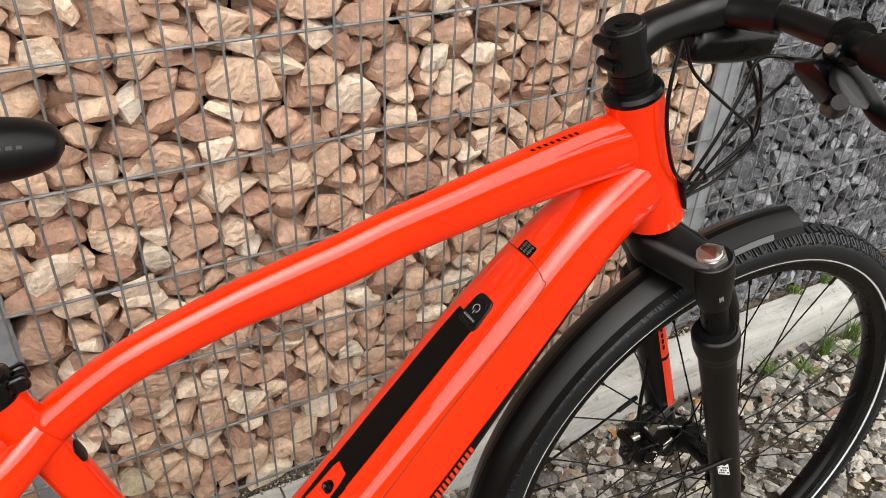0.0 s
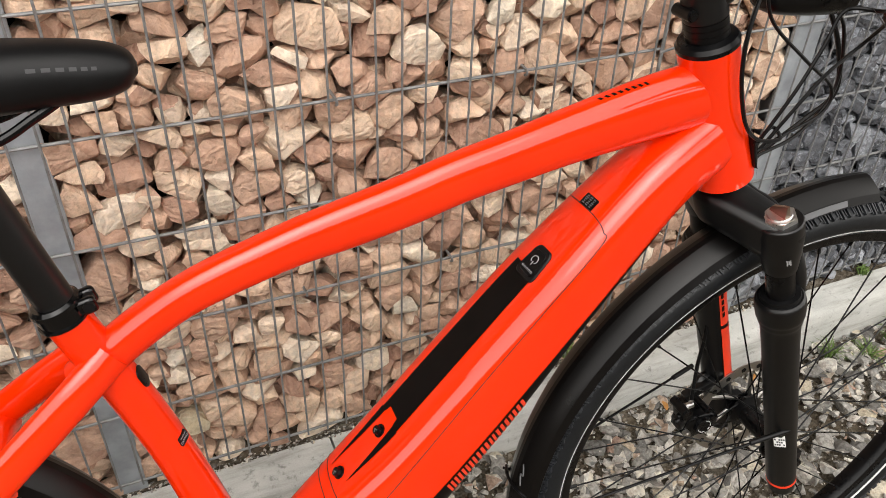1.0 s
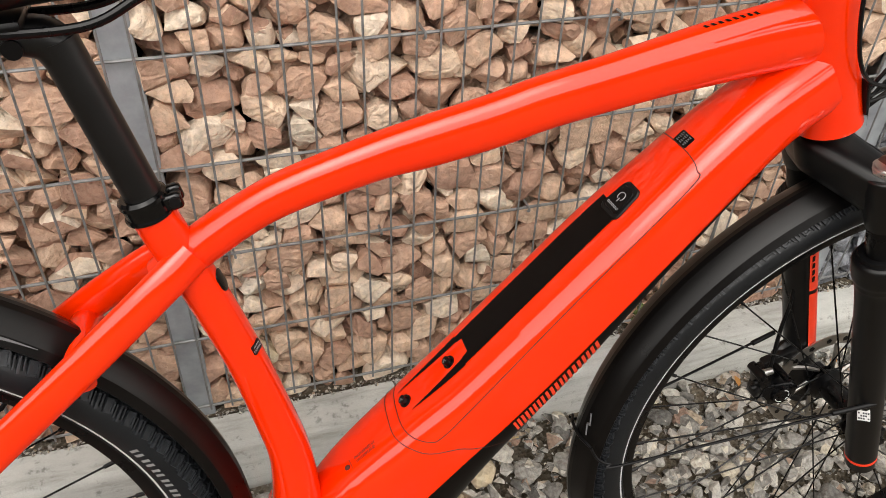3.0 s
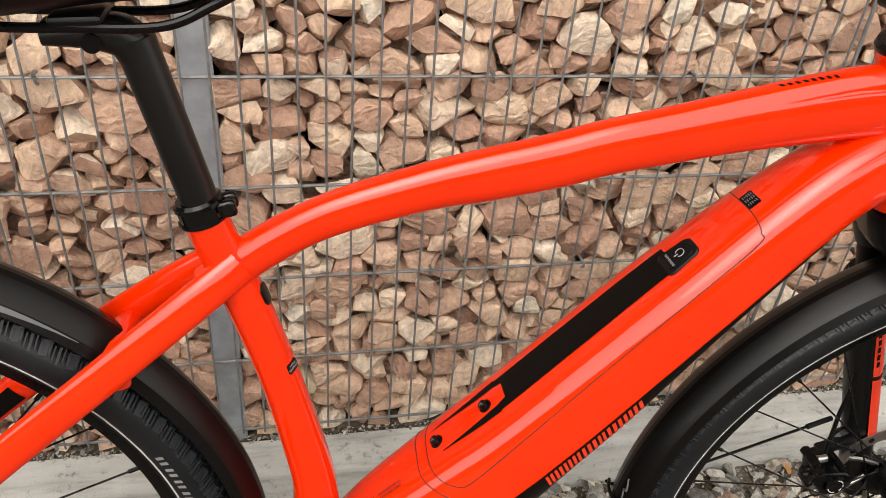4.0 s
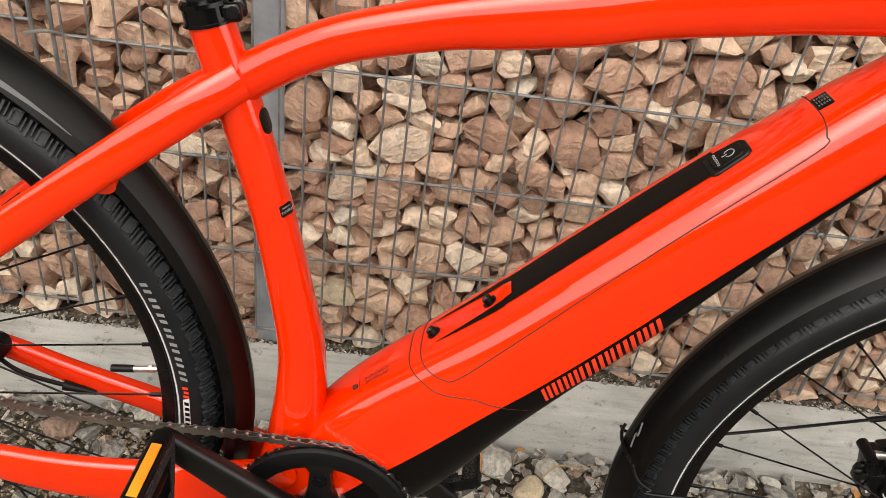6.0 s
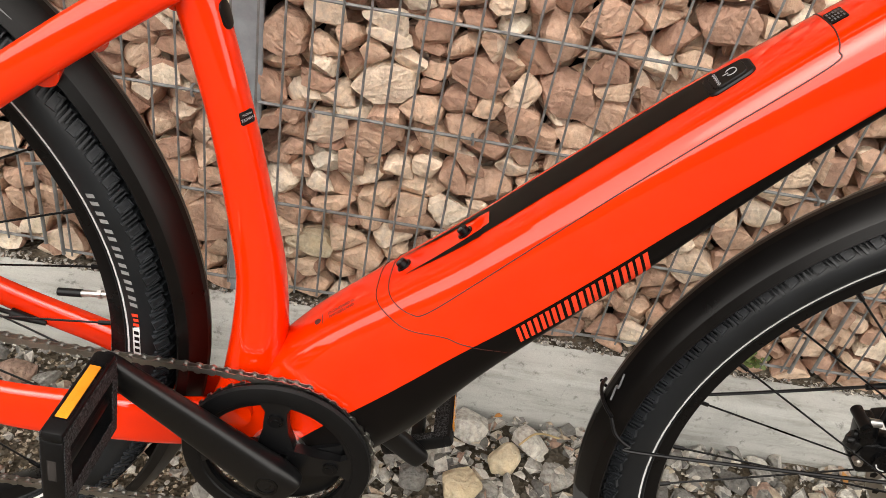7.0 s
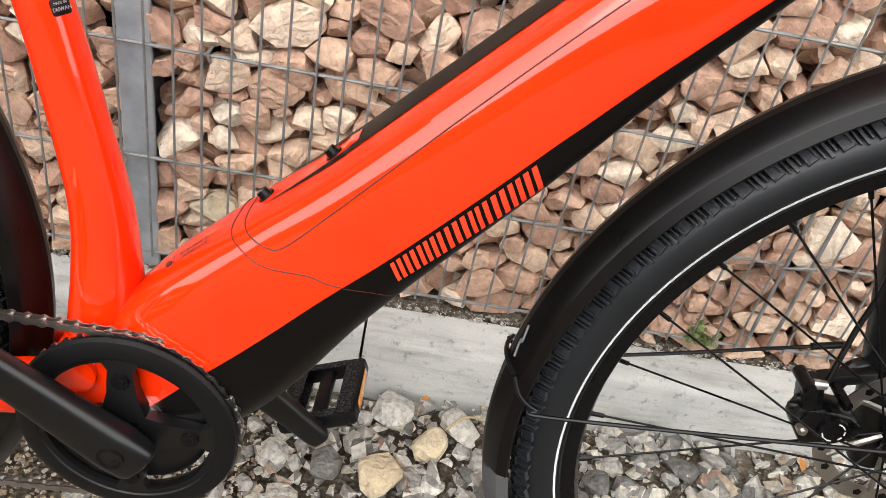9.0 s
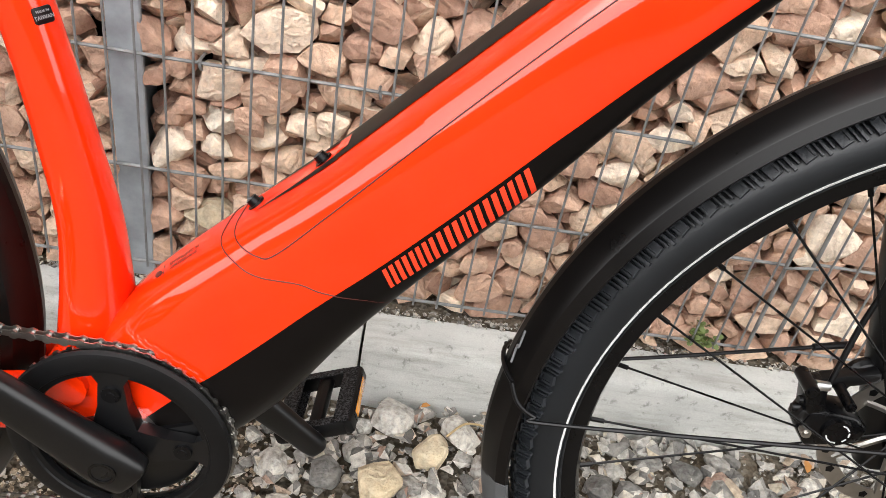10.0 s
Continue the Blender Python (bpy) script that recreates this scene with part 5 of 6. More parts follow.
handlebar = part("handlebar", bm, M["black"], bike, "swept matt black handlebar")
bm = bmesh.new()
add_tube(bm, [(0.672, 0.062, 1.0), (0.664, 0.035, 0.998), (0.652, 0, 0.996), (0.664, -0.035, 0.998), (0.672, -0.062, 1.0)], 0.0158, 24, 30)
part("bar_centre", bm, M["black"], handlebar)
bm = bmesh.new()
add_tube(bm, [(0.659, -0.172, 1.0), (0.640, -0.22, 1.003), (0.597, -0.31, 1.005)], 0.0165, 22, 24)
part("grip", bm, M["plastic"], handlebar, "black rubber grip")
bm = bmesh.new()
add_cyl(bm, (0.6668, -0.132, 1.0), (0.6662, -0.1365, 1.0), 0.0182, seg=36)
add_cyl(bm, (0.6662, -0.1360, 1.0), (0.6650, -0.1460, 1.0), 0.0168, seg=36)
add_cyl(bm, (0.6650, -0.1455, 1.0), (0.6645, -0.1500, 1.0), 0.0182, seg=36)
add_box(bm, (0.014, 0.016, 0.012), pose(0.650, -0.141, 0.992, 0, -40, 3), 0.004, 3)
clamp = part("lever_clamp", bm, M["satin"], handlebar)
bm = bmesh.new()
add_cyl(bm, (0.648, -0.141, 0.994), (0.642, -0.141, 0.998), 0.0048, seg=18)
part("clamp_screw", bm, M["steel"], clamp)
bm = bmesh.new()
add_hull(bm, [(0.636, -0.110, 0.977), (0.660, -0.110, 0.956), (0.684, -0.115, 0.933), (0.700, -0.125, 0.931), (0.678, -0.145, 0.936), (0.676, -0.145, 0.956), (0.632, -0.140, 0.986), (0.664, -0.128, 0.984), (0.650, -0.150, 0.960), (0.690, -0.118, 0.955)])
bmesh.ops.bevel(bm, geom=list(bm.edges), offset=0.003, segments=2, affect="EDGES", profile=0.5)
shifter = part("shift_lever", bm, M["plastic"], handlebar, "black shifter pod")
bm = bmesh.new()
add_tube(bm, [(0.668, -0.135, 0.940), (0.645, -0.160, 0.950), (0.622, -0.178, 0.968)], 0.0065, 12, 20)
part("thumb_lever", bm, M["plastic"], shifter)
bm = bmesh.new()
add_hull(bm, [(0.655, -0.135, 0.982), (0.640, -0.150, 0.984), (0.664, -0.175, 0.952), (0.690, -0.160, 0.948), (0.640, -0.175, 0.960), (0.625, -0.160, 0.975), (0.690, -0.140, 0.965)])
bmesh.ops.bevel(bm, geom=list(bm.edges), offset=0.003, segments=2, affect="EDGES", profile=0.5)
part("lever_body", bm, M["plastic"], handlebar, "black brake lever body")
bm = bmesh.new()
add_tube(bm, [(0.668, -0.125, 0.985), (0.690, -0.145, 0.960), (0.690, -0.170, 0.942), (0.670, -0.22, 0.945), (0.63, -0.29, 0.955)], 0.0085, 12, 30)
part("brake_lever", bm, M["plastic"], handlebar)
bm = bmesh.new()
Loft([(0.622, 0.004, 0.968, 0.014, 0.018, 2.2), (0.632, 0.003, 0.966, 0.020, 0.026, 2.3), (0.672, 0, 0.964, 0.0225, 0.029, 2.3), (0.708, 0, 0.962, 0.0220, 0.0285, 2.3), (0.711, 0, 0.962, 0.020, 0.026, 2.3)], 24).mesh(bm, 36)
part("headlight", bm, M["satin"], bike, "glossy black headlight under the handlebar")

CABLES = [
    (0.0020, [(0.590, -0.030, 0.981), (0.579, -0.036, 0.941), (0.581, -0.038, 0.902), (0.597, -0.038, 0.857), (0.622, -0.034, 0.833), (0.655, -0.030, 0.826), (0.646, -0.024, 0.838), (0.628, -0.026, 0.820)]),
    (0.0018, [(0.604, -0.020, 0.974), (0.622, -0.020, 0.942), (0.676, -0.020, 0.899), (0.716, -0.020, 0.868), (0.711, -0.022, 0.843), (0.663, -0.026, 0.828), (0.632, -0.026, 0.815)]),
    (0.0019, [(0.714, 0, 0.943), (0.733, 0, 0.920), (0.745, 0, 0.874), (0.735, -0.004, 0.844), (0.690, -0.016, 0.818), (0.636, -0.024, 0.808)]),
    (0.0019, [(0.675, -0.105, 0.972), (0.703, -0.060, 0.957), (0.682, -0.040, 0.954), (0.668, -0.040, 0.922), (0.650, -0.038, 0.880), (0.632, -0.026, 0.825)]),
    (0.0019, [(0.690, -0.100, 0.980), (0.729, -0.035, 0.921), (0.692, -0.030, 0.888), (0.658, -0.030, 0.850), (0.634, -0.025, 0.812)]),
]
for r_, pts_ in CABLES:
    bm = bmesh.new()
    add_tube(bm, pts_, r_, 8, 60)
    part("control_cable", bm, M["cable"], bike, "thin black control cable")
bm = bmesh.new()
add_hull(bm, [(0.614 + dx, -0.021 + dy, 0.812 + dz) for dx, dz in ((0.010, 0.020), (0.022, -0.018)) for dy in (-0.008, 0.012)] + [(0.634, -0.024, 0.826), (0.642, -0.020, 0.804), (0.626, -0.027, 0.822), (0.638, -0.027, 0.797)])
bmesh.ops.bevel(bm, geom=list(bm.edges), offset=0.002, segments=2, affect="EDGES", profile=0.5)
part("cable_port", bm, M["plastic"], frame_ob, "black cable entry port")

# ---------- saddle parts ----------
M["saddleprint"] = plain("dark_grey_print", (0.022, 0.022, 0.024), 0.4)
bm = bmesh.new()
Loft([(-0.0475, 0, 0.890, 0.0140, 0.0142, 2), (-0.053, 0, 0.908, 0.0150, 0.0145, 2.2), (-0.062, 0, 0.919, 0.0150, 0.0150, 2.4), (-0.085, 0, 0.922, 0.0115, 0.0165, 2.6), (-0.112, 0, 0.921, 0.0085, 0.0165, 2.6)], 24).mesh(bm, 28)
head = part("post_head", bm, M["black"], bike)
bm = bmesh.new()
add_cyl(bm, (-0.079, -0.019, 0.918), (-0.079, 0.019, 0.918), 0.0068, seg=20)
part("head_bolt", bm, M["satin"], head)
bm = bmesh.new()
add_box(bm, (0.036, 0.050, 0.009), pose(-0.086, 0, 0.934, 0, -3, 0), 0.0035, 2)
part("rail_clamp", bm, M["satin"], head)
for sgn in (1, -1):
    bm = bmesh.new()
    add_tube(bm, [(-0.17, -0.030 * sgn, 0.944), (-0.14, -0.024 * sgn, 0.931), (-0.09, -0.022 * sgn, 0.930), (-0.03, -0.022 * sgn, 0.932), (0.005, -0.016 * sgn, 0.946), (0.03, -0.009 * sgn, 0.958)], 0.0036, 10, 40)
    part("saddle_rail", bm, M["satin"], bike)
bm = bmesh.new()
for k in range(6):
    sad.patch(bm, [(0.235 + 0.022 * k, 64), (0.249 + 0.022 * k, 64), (0.249 + 0.022 * k, 71), (0.235 + 0.022 * k, 71)], 0.0003, 3, 3)
part("saddle_mark", bm, M["saddleprint"], bike, "dark grey bars on the saddle nose")
bm = bmesh.new()
add_cyl(bm, (-0.0222, 0, 0.7840), (-0.0230, 0, 0.7872), 0.0203, 0.0200, seg=36)
add_cyl(bm, (-0.0230, 0, 0.7870), (-0.0236, 0, 0.7895), 0.0198, 0.0170, seg=36)
part("clamp_lip", bm, M["gloss"], bike)
bm = bmesh.new()
add_cyl(bm, (-0.0190, 0, 0.7705), (-0.0195, 0, 0.7725), 0.0206, seg=36)
part("clamp_ring", bm, M["gloss"], bike, "glossy black lower rim")
for y_ in (-0.0068, 0.0068):
    bm = bmesh.new()
    add_box(bm, (0.017, 0.0085, 0.0150), pose(-0.0005, y_, 0.7825, 0, -13, 0), 0.0036, 3)
    part("clamp_lug", bm, M["gloss"], bike)
bm = bmesh.new()
add_cyl(bm, (0.002, -0.0135, 0.784), (0.002, 0.0125, 0.784), 0.0046, seg=18)
part("clamp_bolt", bm, M["plastic"], bike)

# ---------- drive ----------
CR = (0.101, 0, 0.2945)
crankset = new("crankset")
crankset.parent = bike
crankset["label"] = "black cranks with a ring guard"
bm = bmesh.new()
add_revolve(bm, [(0.0690, -0.0560), (0.0700, -0.0605), (0.0745, -0.0612), (0.0755, -0.0625), (0.0850, -0.0630), (0.0905, -0.0612), (0.0920, -0.0580), (0.0905, -0.0550)], CR, 96)
bmesh.ops.recalc_face_normals(bm, faces=bm.faces)
part("ring_guard", bm, M["plastic"], crankset, "black plastic chain guard ring")
bm = bmesh.new()
add_revolve(bm, [(0.070, -0.0490), (0.0895, -0.0490), (0.0895, -0.0515), (0.070, -0.0515)], CR, 88)
for k in range(44):
    a = 2 * math.pi * k / 44
    add_box(bm, (0.0065, 0.0024, 0.005), Matrix.Translation(CR) @ Matrix.Rotation(-a, 4, "Y") @ pose(0.0880, -0.0502, 0))
bmesh.ops.recalc_face_normals(bm, faces=bm.faces)
part("chainring", bm, M["chain"], crankset, "steel toothed chainring")
for k in range(4):
    a = radians(90 + 90 * k + 3)
    ca, sa = math.cos(a), math.sin(a)
    bm = bmesh.new()
    pts_ = []
    for r_, hw, y0, y1 in ((0.012, 0.020, -0.050, -0.0640), (0.040, 0.0120, -0.052, -0.0625), (0.053, 0.0110, -0.052, -0.0615), (0.062, 0.010, -0.053, -0.0610), (0.073, 0.0165, -0.054, -0.0610)):
        for h_ in (-hw, hw):
            for y_ in (y0, y1):
                pts_.append((CR[0] + r_ * ca - h_ * sa, y_, CR[2] + r_ * sa + h_ * ca))
    for i_ in range(4):
        q = pts_[4 * i_:4 * i_ + 8]
        add_hull(bm, q)
    part("spider_arm", bm, M["black"], crankset, sharp=25)
    bm = bmesh.new()
    add_cyl(bm, (CR[0] + 0.053 * ca, -0.0605, CR[2] + 0.053 * sa), (CR[0] + 0.053 * ca, -0.0640, CR[2] + 0.053 * sa), 0.0074, seg=20)
    add_cyl(bm, (CR[0] + 0.053 * ca, -0.0630, CR[2] + 0.053 * sa), (CR[0] + 0.053 * ca, -0.0648, CR[2] + 0.053 * sa), 0.0042, 0.0036, seg=12)
    part("ring_bolt", bm, M["satin"], crankset)
bm = bmesh.new()
add_cyl(bm, (CR[0], 0.050, CR[2]), (CR[0], -0.052, CR[2]), 0.028, seg=36)
part("motor_cover", bm, M["steel"], bike)
bm = bmesh.new()                                             # painted flank of the motor housing
add_revolve(bm, [(0.003, -0.0400), (0.067, -0.0400), (0.067, -0.0425), (0.064, -0.0440), (0.003, -0.0455)], CR, 64)
bmesh.ops.recalc_face_normals(bm, faces=bm.faces)
part("motor_flank", bm, M["paint"], frame_ob)
bm = bmesh.new()                                             # black cap of the motor behind the lower half of the spider
add_revolve(bm, [(0.004, -0.0440), (0.066, -0.0440), (0.066, -0.0485), (0.060, -0.0510), (0.004, -0.0510)], CR, 48, radians(172), radians(382))
bmesh.ops.recalc_face_normals(bm, faces=bm.faces)
part("motor_cap", bm, M["black"], bike, "black plastic motor cap")
PEDAL_R, PEDAL_L = Vector((-0.041, -0.086, 0.400)), Vector((0.239, 0.086, 0.178))


def crank_arm(a, b, sgn):
    a, b = Vector(a), Vector(b)
    d = (b - a)
    rows = []
    for f, h_, w_ in ((-0.145, 0.014, 0.008), (-0.12, 0.0205, 0.011), (0.0, 0.0225, 0.0130), (0.12, 0.0215, 0.0125), (0.5, 0.0180, 0.0100), (0.9, 0.0145, 0.0085), (1.0, 0.0140, 0.0082), (1.06, 0.0115, 0.0075), (1.075, 0.007, 0.005)):
        p = a + d * f
        rows.append((p.x, p.y, p.z, h_, w_, 3.2))
    lf = Loft(rows, 48)
    bm = bmesh.new()
    lf.mesh(bm, 36)
    ob = part("crank_arm", bm, M["black"], crankset)
    bm = bmesh.new()
    add_revolve(bm, [(0.0085, -0.0005), (0.0110, -0.0005), (0.0110, 0.0015), (0.0085, 0.0015)], (a.x, a.y - sgn * 0.0132, a.z), 28)
    add_cyl(bm, (a.x, a.y - sgn * 0.0118, a.z), (a.x, a.y - sgn * 0.0128, a.z), 0.0055, seg=6)
    bmesh.ops.recalc_face_normals(bm, faces=bm.faces)
    part("crank_bolt", bm, M["gloss"], ob)
    bm = bmesh.new()
    add_cyl(bm, (b.x, b.y - sgn * 0.007, b.z), (b.x, b.y - sgn * 0.0105, b.z), 0.0062, seg=18)
    part("pedal_bolt", bm, M["gloss"], ob)
    return ob


crank_arm((CR[0] - 0.001, -0.078, CR[2] - 0.003), PEDAL_R, 1)
crank_arm((CR[0] + 0.001, 0.078, CR[2]), PEDAL_L, -1)


def pedal(c, sgn, tilt):
    """A cage pedal; its long side lies along the axle, reflectors on both edges."""
    m = Matrix.Translation(c) @ pose(0, 0, 0, 0, tilt, 0) @ Matrix.Diagonal((0.68, 1, 0.90, 1))
    p = new("pedal")
    p.parent = crankset
    p["label"] = "black cage pedal with amber reflectors"
    y0, y1 = 0.014, 0.108

    def bx(name, cx, cy, cz, sx, sy, sz, mat, bev=0.003, label=""):
        b = bmesh.new()
        add_box(b, (sx, sy, sz), m @ pose(cx, -sgn * cy, cz), bev, 2)
        return link_mesh(name, b, mat, p, label)
    ym, yl = (y0 + y1) / 2, y1 - y0
    for e in (1, -1):
        bx("pedal_rail", 0, ym, 0.043 * e, 0.026, yl, 0.014, M["plastic"], 0.004)
        bx("reflector", 0, ym + 0.002, 0.0503 * e, 0.0135, yl * 0.62, 0.0016, M["amber"], 0.0005, "amber pedal reflector")
        bx("reflector", 0.0135 * 0, ym, 0.0500 * e, 0.018, yl * 0.70, 0.001, M["satin"], 0.0003)
    for cy in (y0 + 0.005, y1 - 0.005):
        bx("pedal_end", 0, cy, 0, 0.027, 0.011, 0.080, M["plastic"], 0.003)
    bx("spindle_housing", 0, ym, 0, 0.020, yl - 0.01, 0.019, M["plastic"], 0.006)
    for e in (1, -1):
        bx("grip_tape", 0.0132 * e, ym, 0.036, 0.0012, yl * 0.96, 0.020, M["tape"], 0.0003)
        bx("grip_tape", 0.0132 * e, ym, -0.036, 0.0012, yl * 0.96, 0.020, M["tape"], 0.0003)
        bx("grip_tape", 0.0132 * e, y0 + 0.006, 0, 0.0012, 0.010, 0.055, M["tape"], 0.0003)
        bx("grip_tape", 0.0132 * e, y1 - 0.006, 0, 0.0012, 0.010, 0.055, M["tape"], 0.0003)
    # thin dark plate: the recess's shade is laid on, not cut in
    bx("end_recess", 0, y1 + 0.0002, 0.006, 0.010, 0.0012, 0.024, M["dark"], 0.0003)
    b = bmesh.new()
    add_cyl(b, m @ Vector((0, -sgn * -0.004, 0)), m @ Vector((0, -sgn * 0.02, 0)), 0.0065, seg=16)
    link_mesh("spindle", b, M["steel"], p)
    return p


def tape_material():
    m, n, l, b = nodes_of("gritty_grip_tape")
    t = noise_node(n, l, 420, 3, 0.7)
    r = ramp(n, [(0.44, (0.003, 0.003, 0.0035)), (0.66, (0.085, 0.085, 0.09))])
    l.new(t.outputs[0], r.inputs[0])
    l.new(r.outputs[0], b.inputs["Base Color"])
    b.inputs["Roughness"].default_value, b.inputs["Specular IOR Level"].default_value = 0.7, 0.2
    bumped(n, l, b, t.outputs[0], 0.9, 0.002)
    return m


M["tape"] = tape_material()
pedal(PEDAL_R + Vector((0.002, 0, -0.012)), 1, 3)
pedal(PEDAL_L, -1, 66)


def chain_run(pts, name="chain"):
    """Roller chain: pairs of plates and pins along a curve."""
    p = catmull(pts, 400)
    seg = np.linalg.norm(np.diff(p, axis=0), axis=1)
    acc = np.concatenate([[0], np.cumsum(seg)])
    n = int(acc[-1] / 0.0127)
    q = np.array([[np.interp(k * 0.0127, acc, p[:, j]) for j in range(3)] for k in range(n + 1)])
    bm = bmesh.new()
    for k in range(n):
        a, b = Vector(q[k]), Vector(q[k + 1])
        d = b - a
        ang = -math.degrees(math.atan2(d.z, d.x))
        w = 0.0030 if k % 2 else 0.0023
        for sg in (1, -1):
            mm = Matrix.Translation((a + b) / 2) @ pose(0, sg * w, 0, 0, ang, 0)
            add_box(bm, (0.0100, 0.0010, 0.0052), mm)
            for e in (a, b):
                add_cyl(bm, e + Vector((0, sg * w - 0.0005, 0)), e + Vector((0, sg * w + 0.0005, 0)), 0.0042, seg=8)
        add_cyl(bm, a + Vector((0, -0.0036, 0)), a + Vector((0, 0.0036, 0)), 0.0020, seg=6)
    return bm


arc = [(CR[0] + 0.0905 * math.cos(radians(a)), -0.0500, CR[2] + 0.0905 * math.sin(radians(a))) for a in range(95, -96, -19)]
part("chain", chain_run([(-0.395, -0.046, 0.404), (-0.16, -0.048, 0.3785), (0.01, -0.050, 0.384)] + arc + [(-0.05, -0.049, 0.190), (-0.187, -0.047, 0.180), (-0.38, -0.045, 0.185)]), M["chain"], bike, "steel bicycle chain", smooth=False)
bm = bmesh.new()
for k in range(9):
    rr = 0.020 + 0.0030 * k
    add_revolve(bm, [(0.012, -0.022 - 0.0036 * (8 - k)), (rr, -0.022 - 0.0036 * (8 - k)), (rr, -0.0235 - 0.0036 * (8 - k)), (0.012, -0.0235 - 0.0036 * (8 - k))], RH, 40)
bmesh.ops.recalc_face_normals(bm, faces=bm.faces)
part("cassette", bm, M["chain"], bike)
bm = bmesh.new()
add_hull(bm, [(RH[0] + dx, -0.062 + dy, RH[2] + dz) for dx, dz in ((-0.02, -0.02), (0.02, -0.02), (0.012, -0.18), (-0.012, -0.19)) for dy in (-0.006, 0.012)])
part("derailleur", bm, M["satin"], bike)
bm = bmesh.new()                                             # valve
add_cyl(bm, (-0.128, 0, 0.401), (-0.1055, 0, 0.404), 0.0040, seg=12)
valve = part("valve_cap", bm, M["plastic"], bike)
bm = bmesh.new()
add_cyl(bm, (-0.106, 0, 0.404), (-0.076, 0, 0.409), 0.0031, seg=12)
add_cyl(bm, (-0.090, 0, 0.4065), (-0.086, 0, 0.407), 0.0046, seg=6)
part("valve_stem", bm, M["steel"], valve)




# marks on the rear tyre's wall: slanted blocks that follow the stripe
def wall_point(hub, scale, ang, r, lift=0.0006):
    x = (r - 0.3435) / 0.0235
    y = -0.0235 * math.sqrt(max(0.02, 1 - min(0.97, x * x))) - lift
    return (hub[0] + scale * r * math.cos(ang), scale * y, hub[2] + scale * r * math.sin(ang))


def wall_quad(bm, hub, scale, a0, a1, r0, r1, skew=0.0):
    vs = []
    for a, r, k in ((a0, r0, 0), (a1, r0, 0), (a1, r1, skew), (a0, r1, skew)):
        vs.append(bm.verts.new(wall_point(hub, scale, radians(a + k), r)))
    bm.faces.new(vs)


bm = bmesh.new()
for k in range(7):
    a = 26.3 - 2.85 * k
    wall_quad(bm, RH, 1.03, a, a - 0.65, 0.3385, 0.3452, -0.35)
    wall_quad(bm, RH, 1.03, a - 1.25, a - 1.9, 0.3385, 0.3452, -0.35)
bmesh.ops.recalc_face_normals(bm, faces=bm.faces)
part("tyre_print", bm, M["tyreprint"], bike, "pale grey bars on the tyre wall", smooth=False)
bm = bmesh.new()
for k in range(3):
    wall_quad(bm, RH, 1.03, 5.8 - 0.9 * k, 5.25 - 0.9 * k, 0.3383 + 0.001 * (k % 2), 0.3440)
bmesh.ops.recalc_face_normals(bm, faces=bm.faces)
part("tyre_print", bm, M["redprint"], bike, "small red marks on the tyre wall", smooth=False)
bm = bmesh.new()
wall_quad(bm, RH, 1.03, 3.0, -3.2, 0.3372, 0.3440, 0.4)
bmesh.ops.recalc_face_normals(bm, faces=bm.faces)
white_tag = part("tyre_tag", bm, M["stripe"], bike, "white tag on the tyre wall", smooth=False)
bm = bmesh.new()
for k in range(5):
    a = 2.6 - 1.15 * k
    vs = [bm.verts.new(wall_point(RH, 1.03, radians(q), r, 0.0011)) for q, r in ((a, 0.3384), (a - 0.7, 0.3384), (a - 0.7, 0.3430), (a, 0.3430))]
    bm.faces.new(vs)
bmesh.ops.recalc_face_normals(bm, faces=bm.faces)
part("tag_print", bm, M["blackprint"], white_tag, smooth=False)


# ---------- weeds and leaves ----------
M["grass"] = plain("grass_green", (0.09, 0.15, 0.025), 0.6, vary=0.3)
M["weed"] = plain("weed_green", (0.095, 0.125, 0.03), 0.6, vary=0.35)
M["leaf"] = plain("fallen_leaf", (0.34, 0.15, 0.03), 0.6, vary=0.3)
M["straw"] = plain("dry_stalk", (0.40, 0.30, 0.15), 0.8, vary=0.2)


def grass_tuft(x, y, z, n, h, spread, seed):
    g = np.random.default_rng(seed)
    bm = bmesh.new()
    for _ in range(n):
        a = g.uniform(0, 6.28)
        l, w = h * g.uniform(0.5, 1.0), g.uniform(0.0010, 0.0022)
        out = spread * g.uniform(0.2, 1.0)
        b0 = Vector((x + g.normal() * 0.006, y + g.normal() * 0.006, z))
        side = Vector((-math.sin(a), math.cos(a), 0)) * w
        d = Vector((math.cos(a), math.sin(a), 0))
        p = [b0, b0 + d * out * 0.25 + Vector((0, 0, l * 0.55)), b0 + d * out * 0.65 + Vector((0, 0, l * 0.9)), b0 + d * out + Vector((0, 0, l * 0.85))]
        rows_ = [(bm.verts.new(q - side * k), bm.verts.new(q + side * k)) for q, k in zip(p, (1, 0.9, 0.6, 0.12))]
        for r0, r1 in zip(rows_, rows_[1:]):
            bm.faces.new((r0[0], r0[1], r1[1], r1[0]))
    return tagged(link_mesh("grass_tuft", bm, M["grass"]), "small green grass tuft growing in the gravel by the kerb", "grass", "grass tufts")


for k, (x, y, h) in enumerate(((1.362, -0.115, 0.05), (1.54, -0.12, 0.07), (1.637, -0.115, 0.08), (1.60, -0.16, 0.04), (1.45, -0.14, 0.03))):
    grass_tuft(x, y, 0.0, 42, h, 0.05, 50 + k)
for k, (x, y) in enumerate(((1.54, 0.0), (1.64, -0.004), (1.72, 0.0))):
    grass_tuft(x, y, 0.10, 40, 0.025, 0.02, 70 + k)


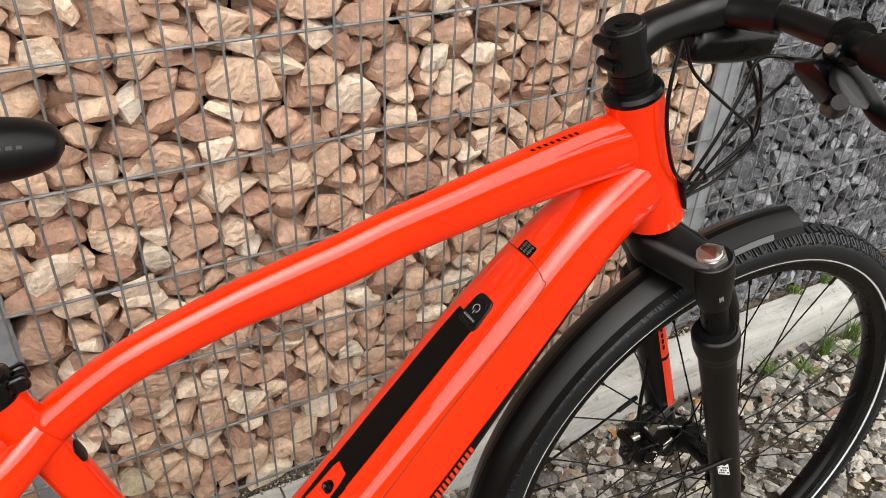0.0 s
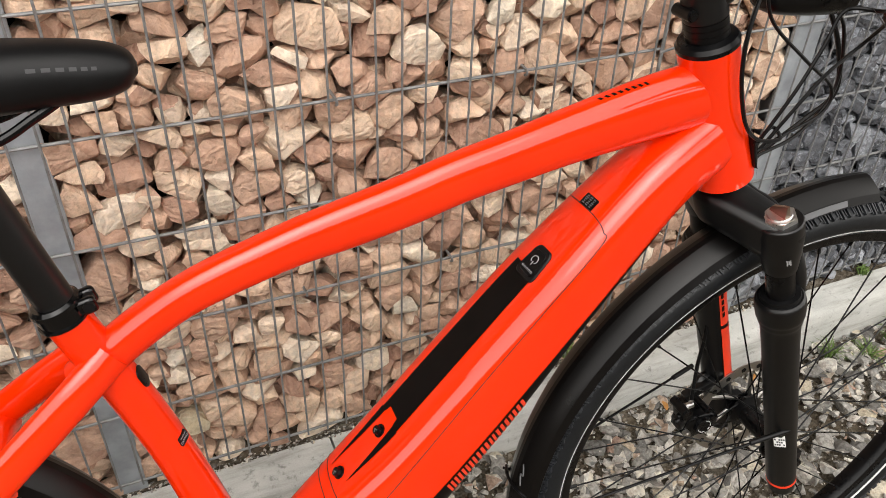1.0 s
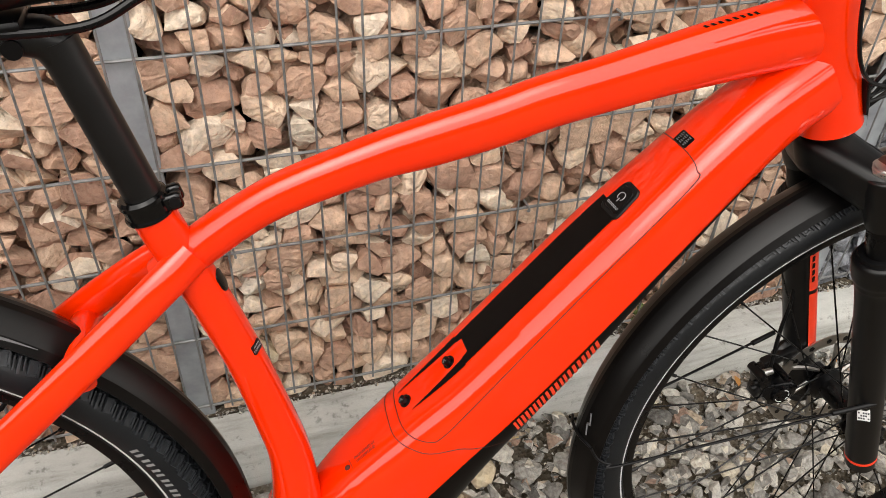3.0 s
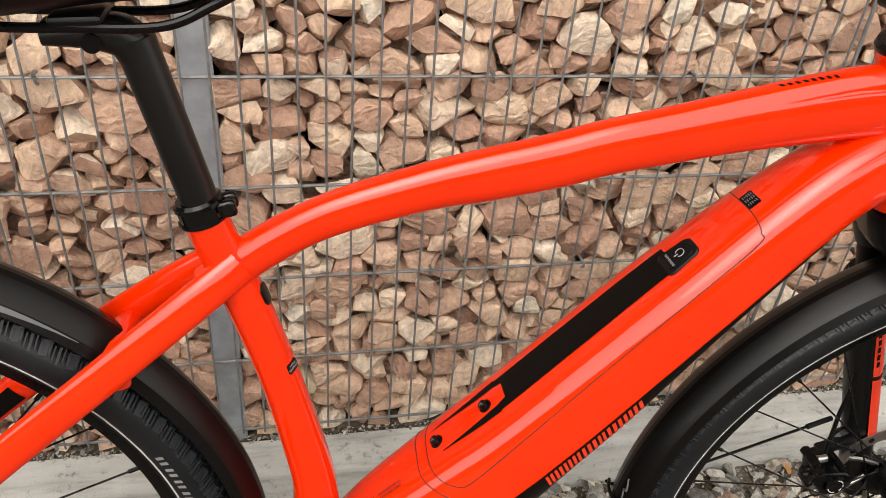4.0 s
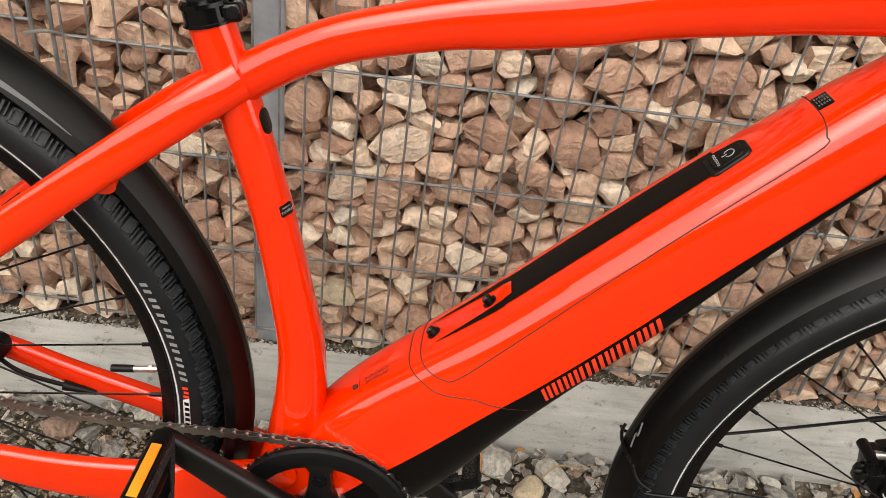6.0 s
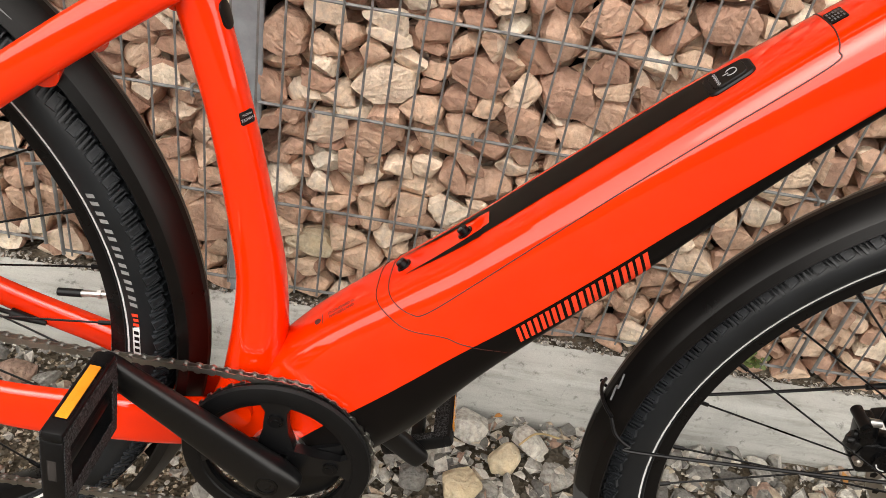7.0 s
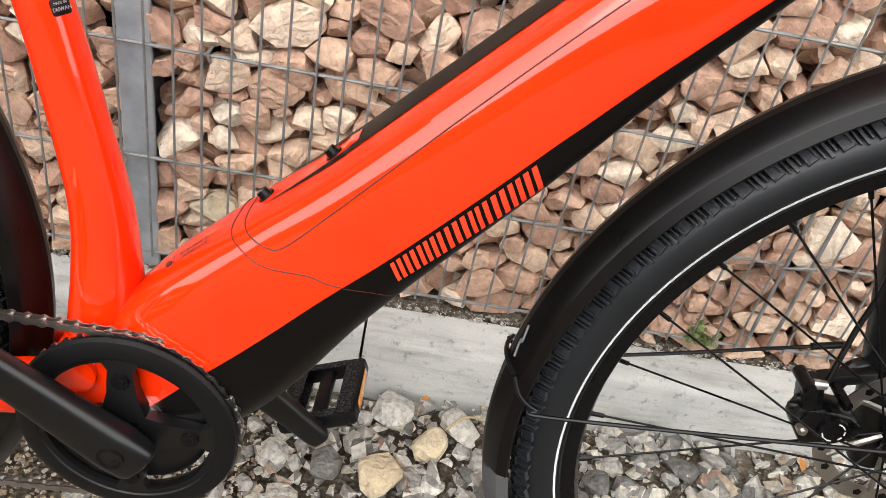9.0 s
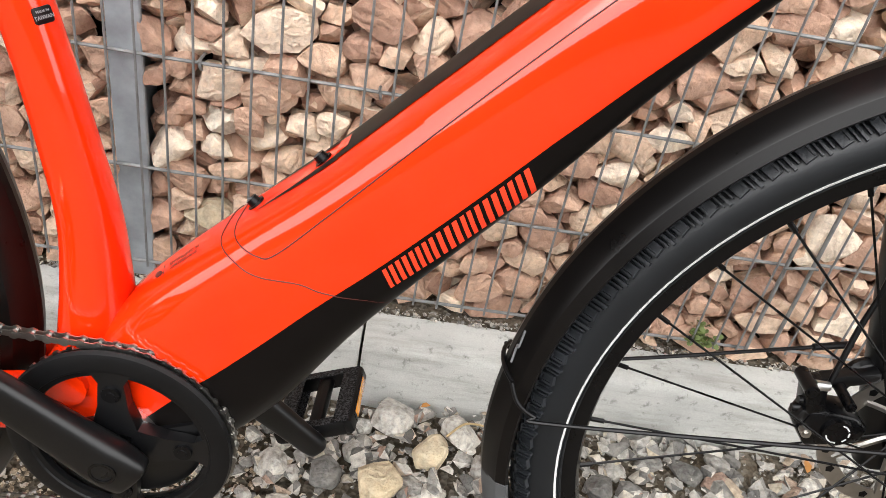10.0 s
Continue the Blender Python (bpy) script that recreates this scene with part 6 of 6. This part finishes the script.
def weed(x, y, z, seed):
    """A low plant of small rounded leaves."""
    g = np.random.default_rng(seed)
    bm = bmesh.new()
    for _ in range(70):
        c = Vector((x + g.normal() * 0.012, y + g.uniform(-0.012, 0.004), z + abs(g.normal()) * 0.010))
        m = Matrix.Translation(c) @ Euler(g.uniform(-0.9, 0.9, 3)).to_matrix().to_4x4()
        vs = [bm.verts.new(m @ Vector((0.0055 * math.cos(a), 0.0040 * math.sin(a), 0.0006 * math.cos(2 * a)))) for a in np.linspace(0, 6.28, 8, endpoint=False)]
        bm.faces.new(vs)
    return tagged(link_mesh("weed", bm, M["weed"]), "low green weed growing at the foot of the wall", "plant")


weed(0.752, 0.004, 0.132, 4)
for k, (x, y, z, r) in enumerate(((1.135, -0.122, 0.035, 30), (0.926, -0.110, 0.025, 80), (0.240, -0.201, 0.030, 140), (0.374, -0.099, 0.03, 10))):
    bm = bmesh.new()
    mm = Matrix.Translation((x, y, z)) @ pose(0, 0, 0, 15, -12, r)
    s_ = 0.7 if k < 2 else 0.4
    outline = [(-0.016, 0), (-0.008, 0.008), (0.004, 0.009), (0.014, 0.003), (0.018, 0), (0.012, -0.005), (0.002, -0.009), (-0.009, -0.007)]
    top = [bm.verts.new(mm @ Vector((a * s_, b_ * s_, 0.003 * math.cos(a * 120)))) for a, b_ in outline]
    bm.faces.new(top)
    link = link_mesh("leaf", bm, M["leaf"])
    tagged(link, "fallen orange-brown leaf lying on the gravel", "leaf", "fallen leaves")
bm = bmesh.new()
add_tube(bm, [(0.405, -0.150, 0.030), (0.425, -0.135, 0.040), (0.445, -0.125, 0.034), (0.47, -0.118, 0.022)], 0.0016, 6, 24)
tagged(link_mesh("dry_stalk", bm, M["straw"]), "thin dry straw-coloured stalk on the gravel", "stalk")

# dark panel with a red bar on the inner face of the far seat stay
far_stay = Loft([(0.008, 0.010, 0.732, 0.0165, 0.011, 2.2), (-0.03, 0.027, 0.706, 0.0165, 0.010, 2.2), (-0.108, 0.046, 0.646, 0.0165, 0.009, 2.3), (-0.216, 0.058, 0.556, 0.0165, 0.009, 2.3), (-0.33, 0.068, 0.450, 0.015, 0.009, 2.2), (-0.390, 0.070, 0.392, 0.013, 0.008, 2.2)], 60)
bm = bmesh.new()
far_stay.patch(bm, [(0.60, 60), (0.93, 60), (0.93, 125), (0.60, 125)], 0.0006, 20, 6)
part("stay_panel", bm, M["blackprint"], frame_ob, "black printed panel on the stay")
bm = bmesh.new()
far_stay.patch(bm, [(0.66, 78), (0.70, 78), (0.70, 105), (0.66, 105)], 0.0011, 5, 4)
part("stay_mark", bm, M["redprint"], frame_ob, "small orange-red bar")
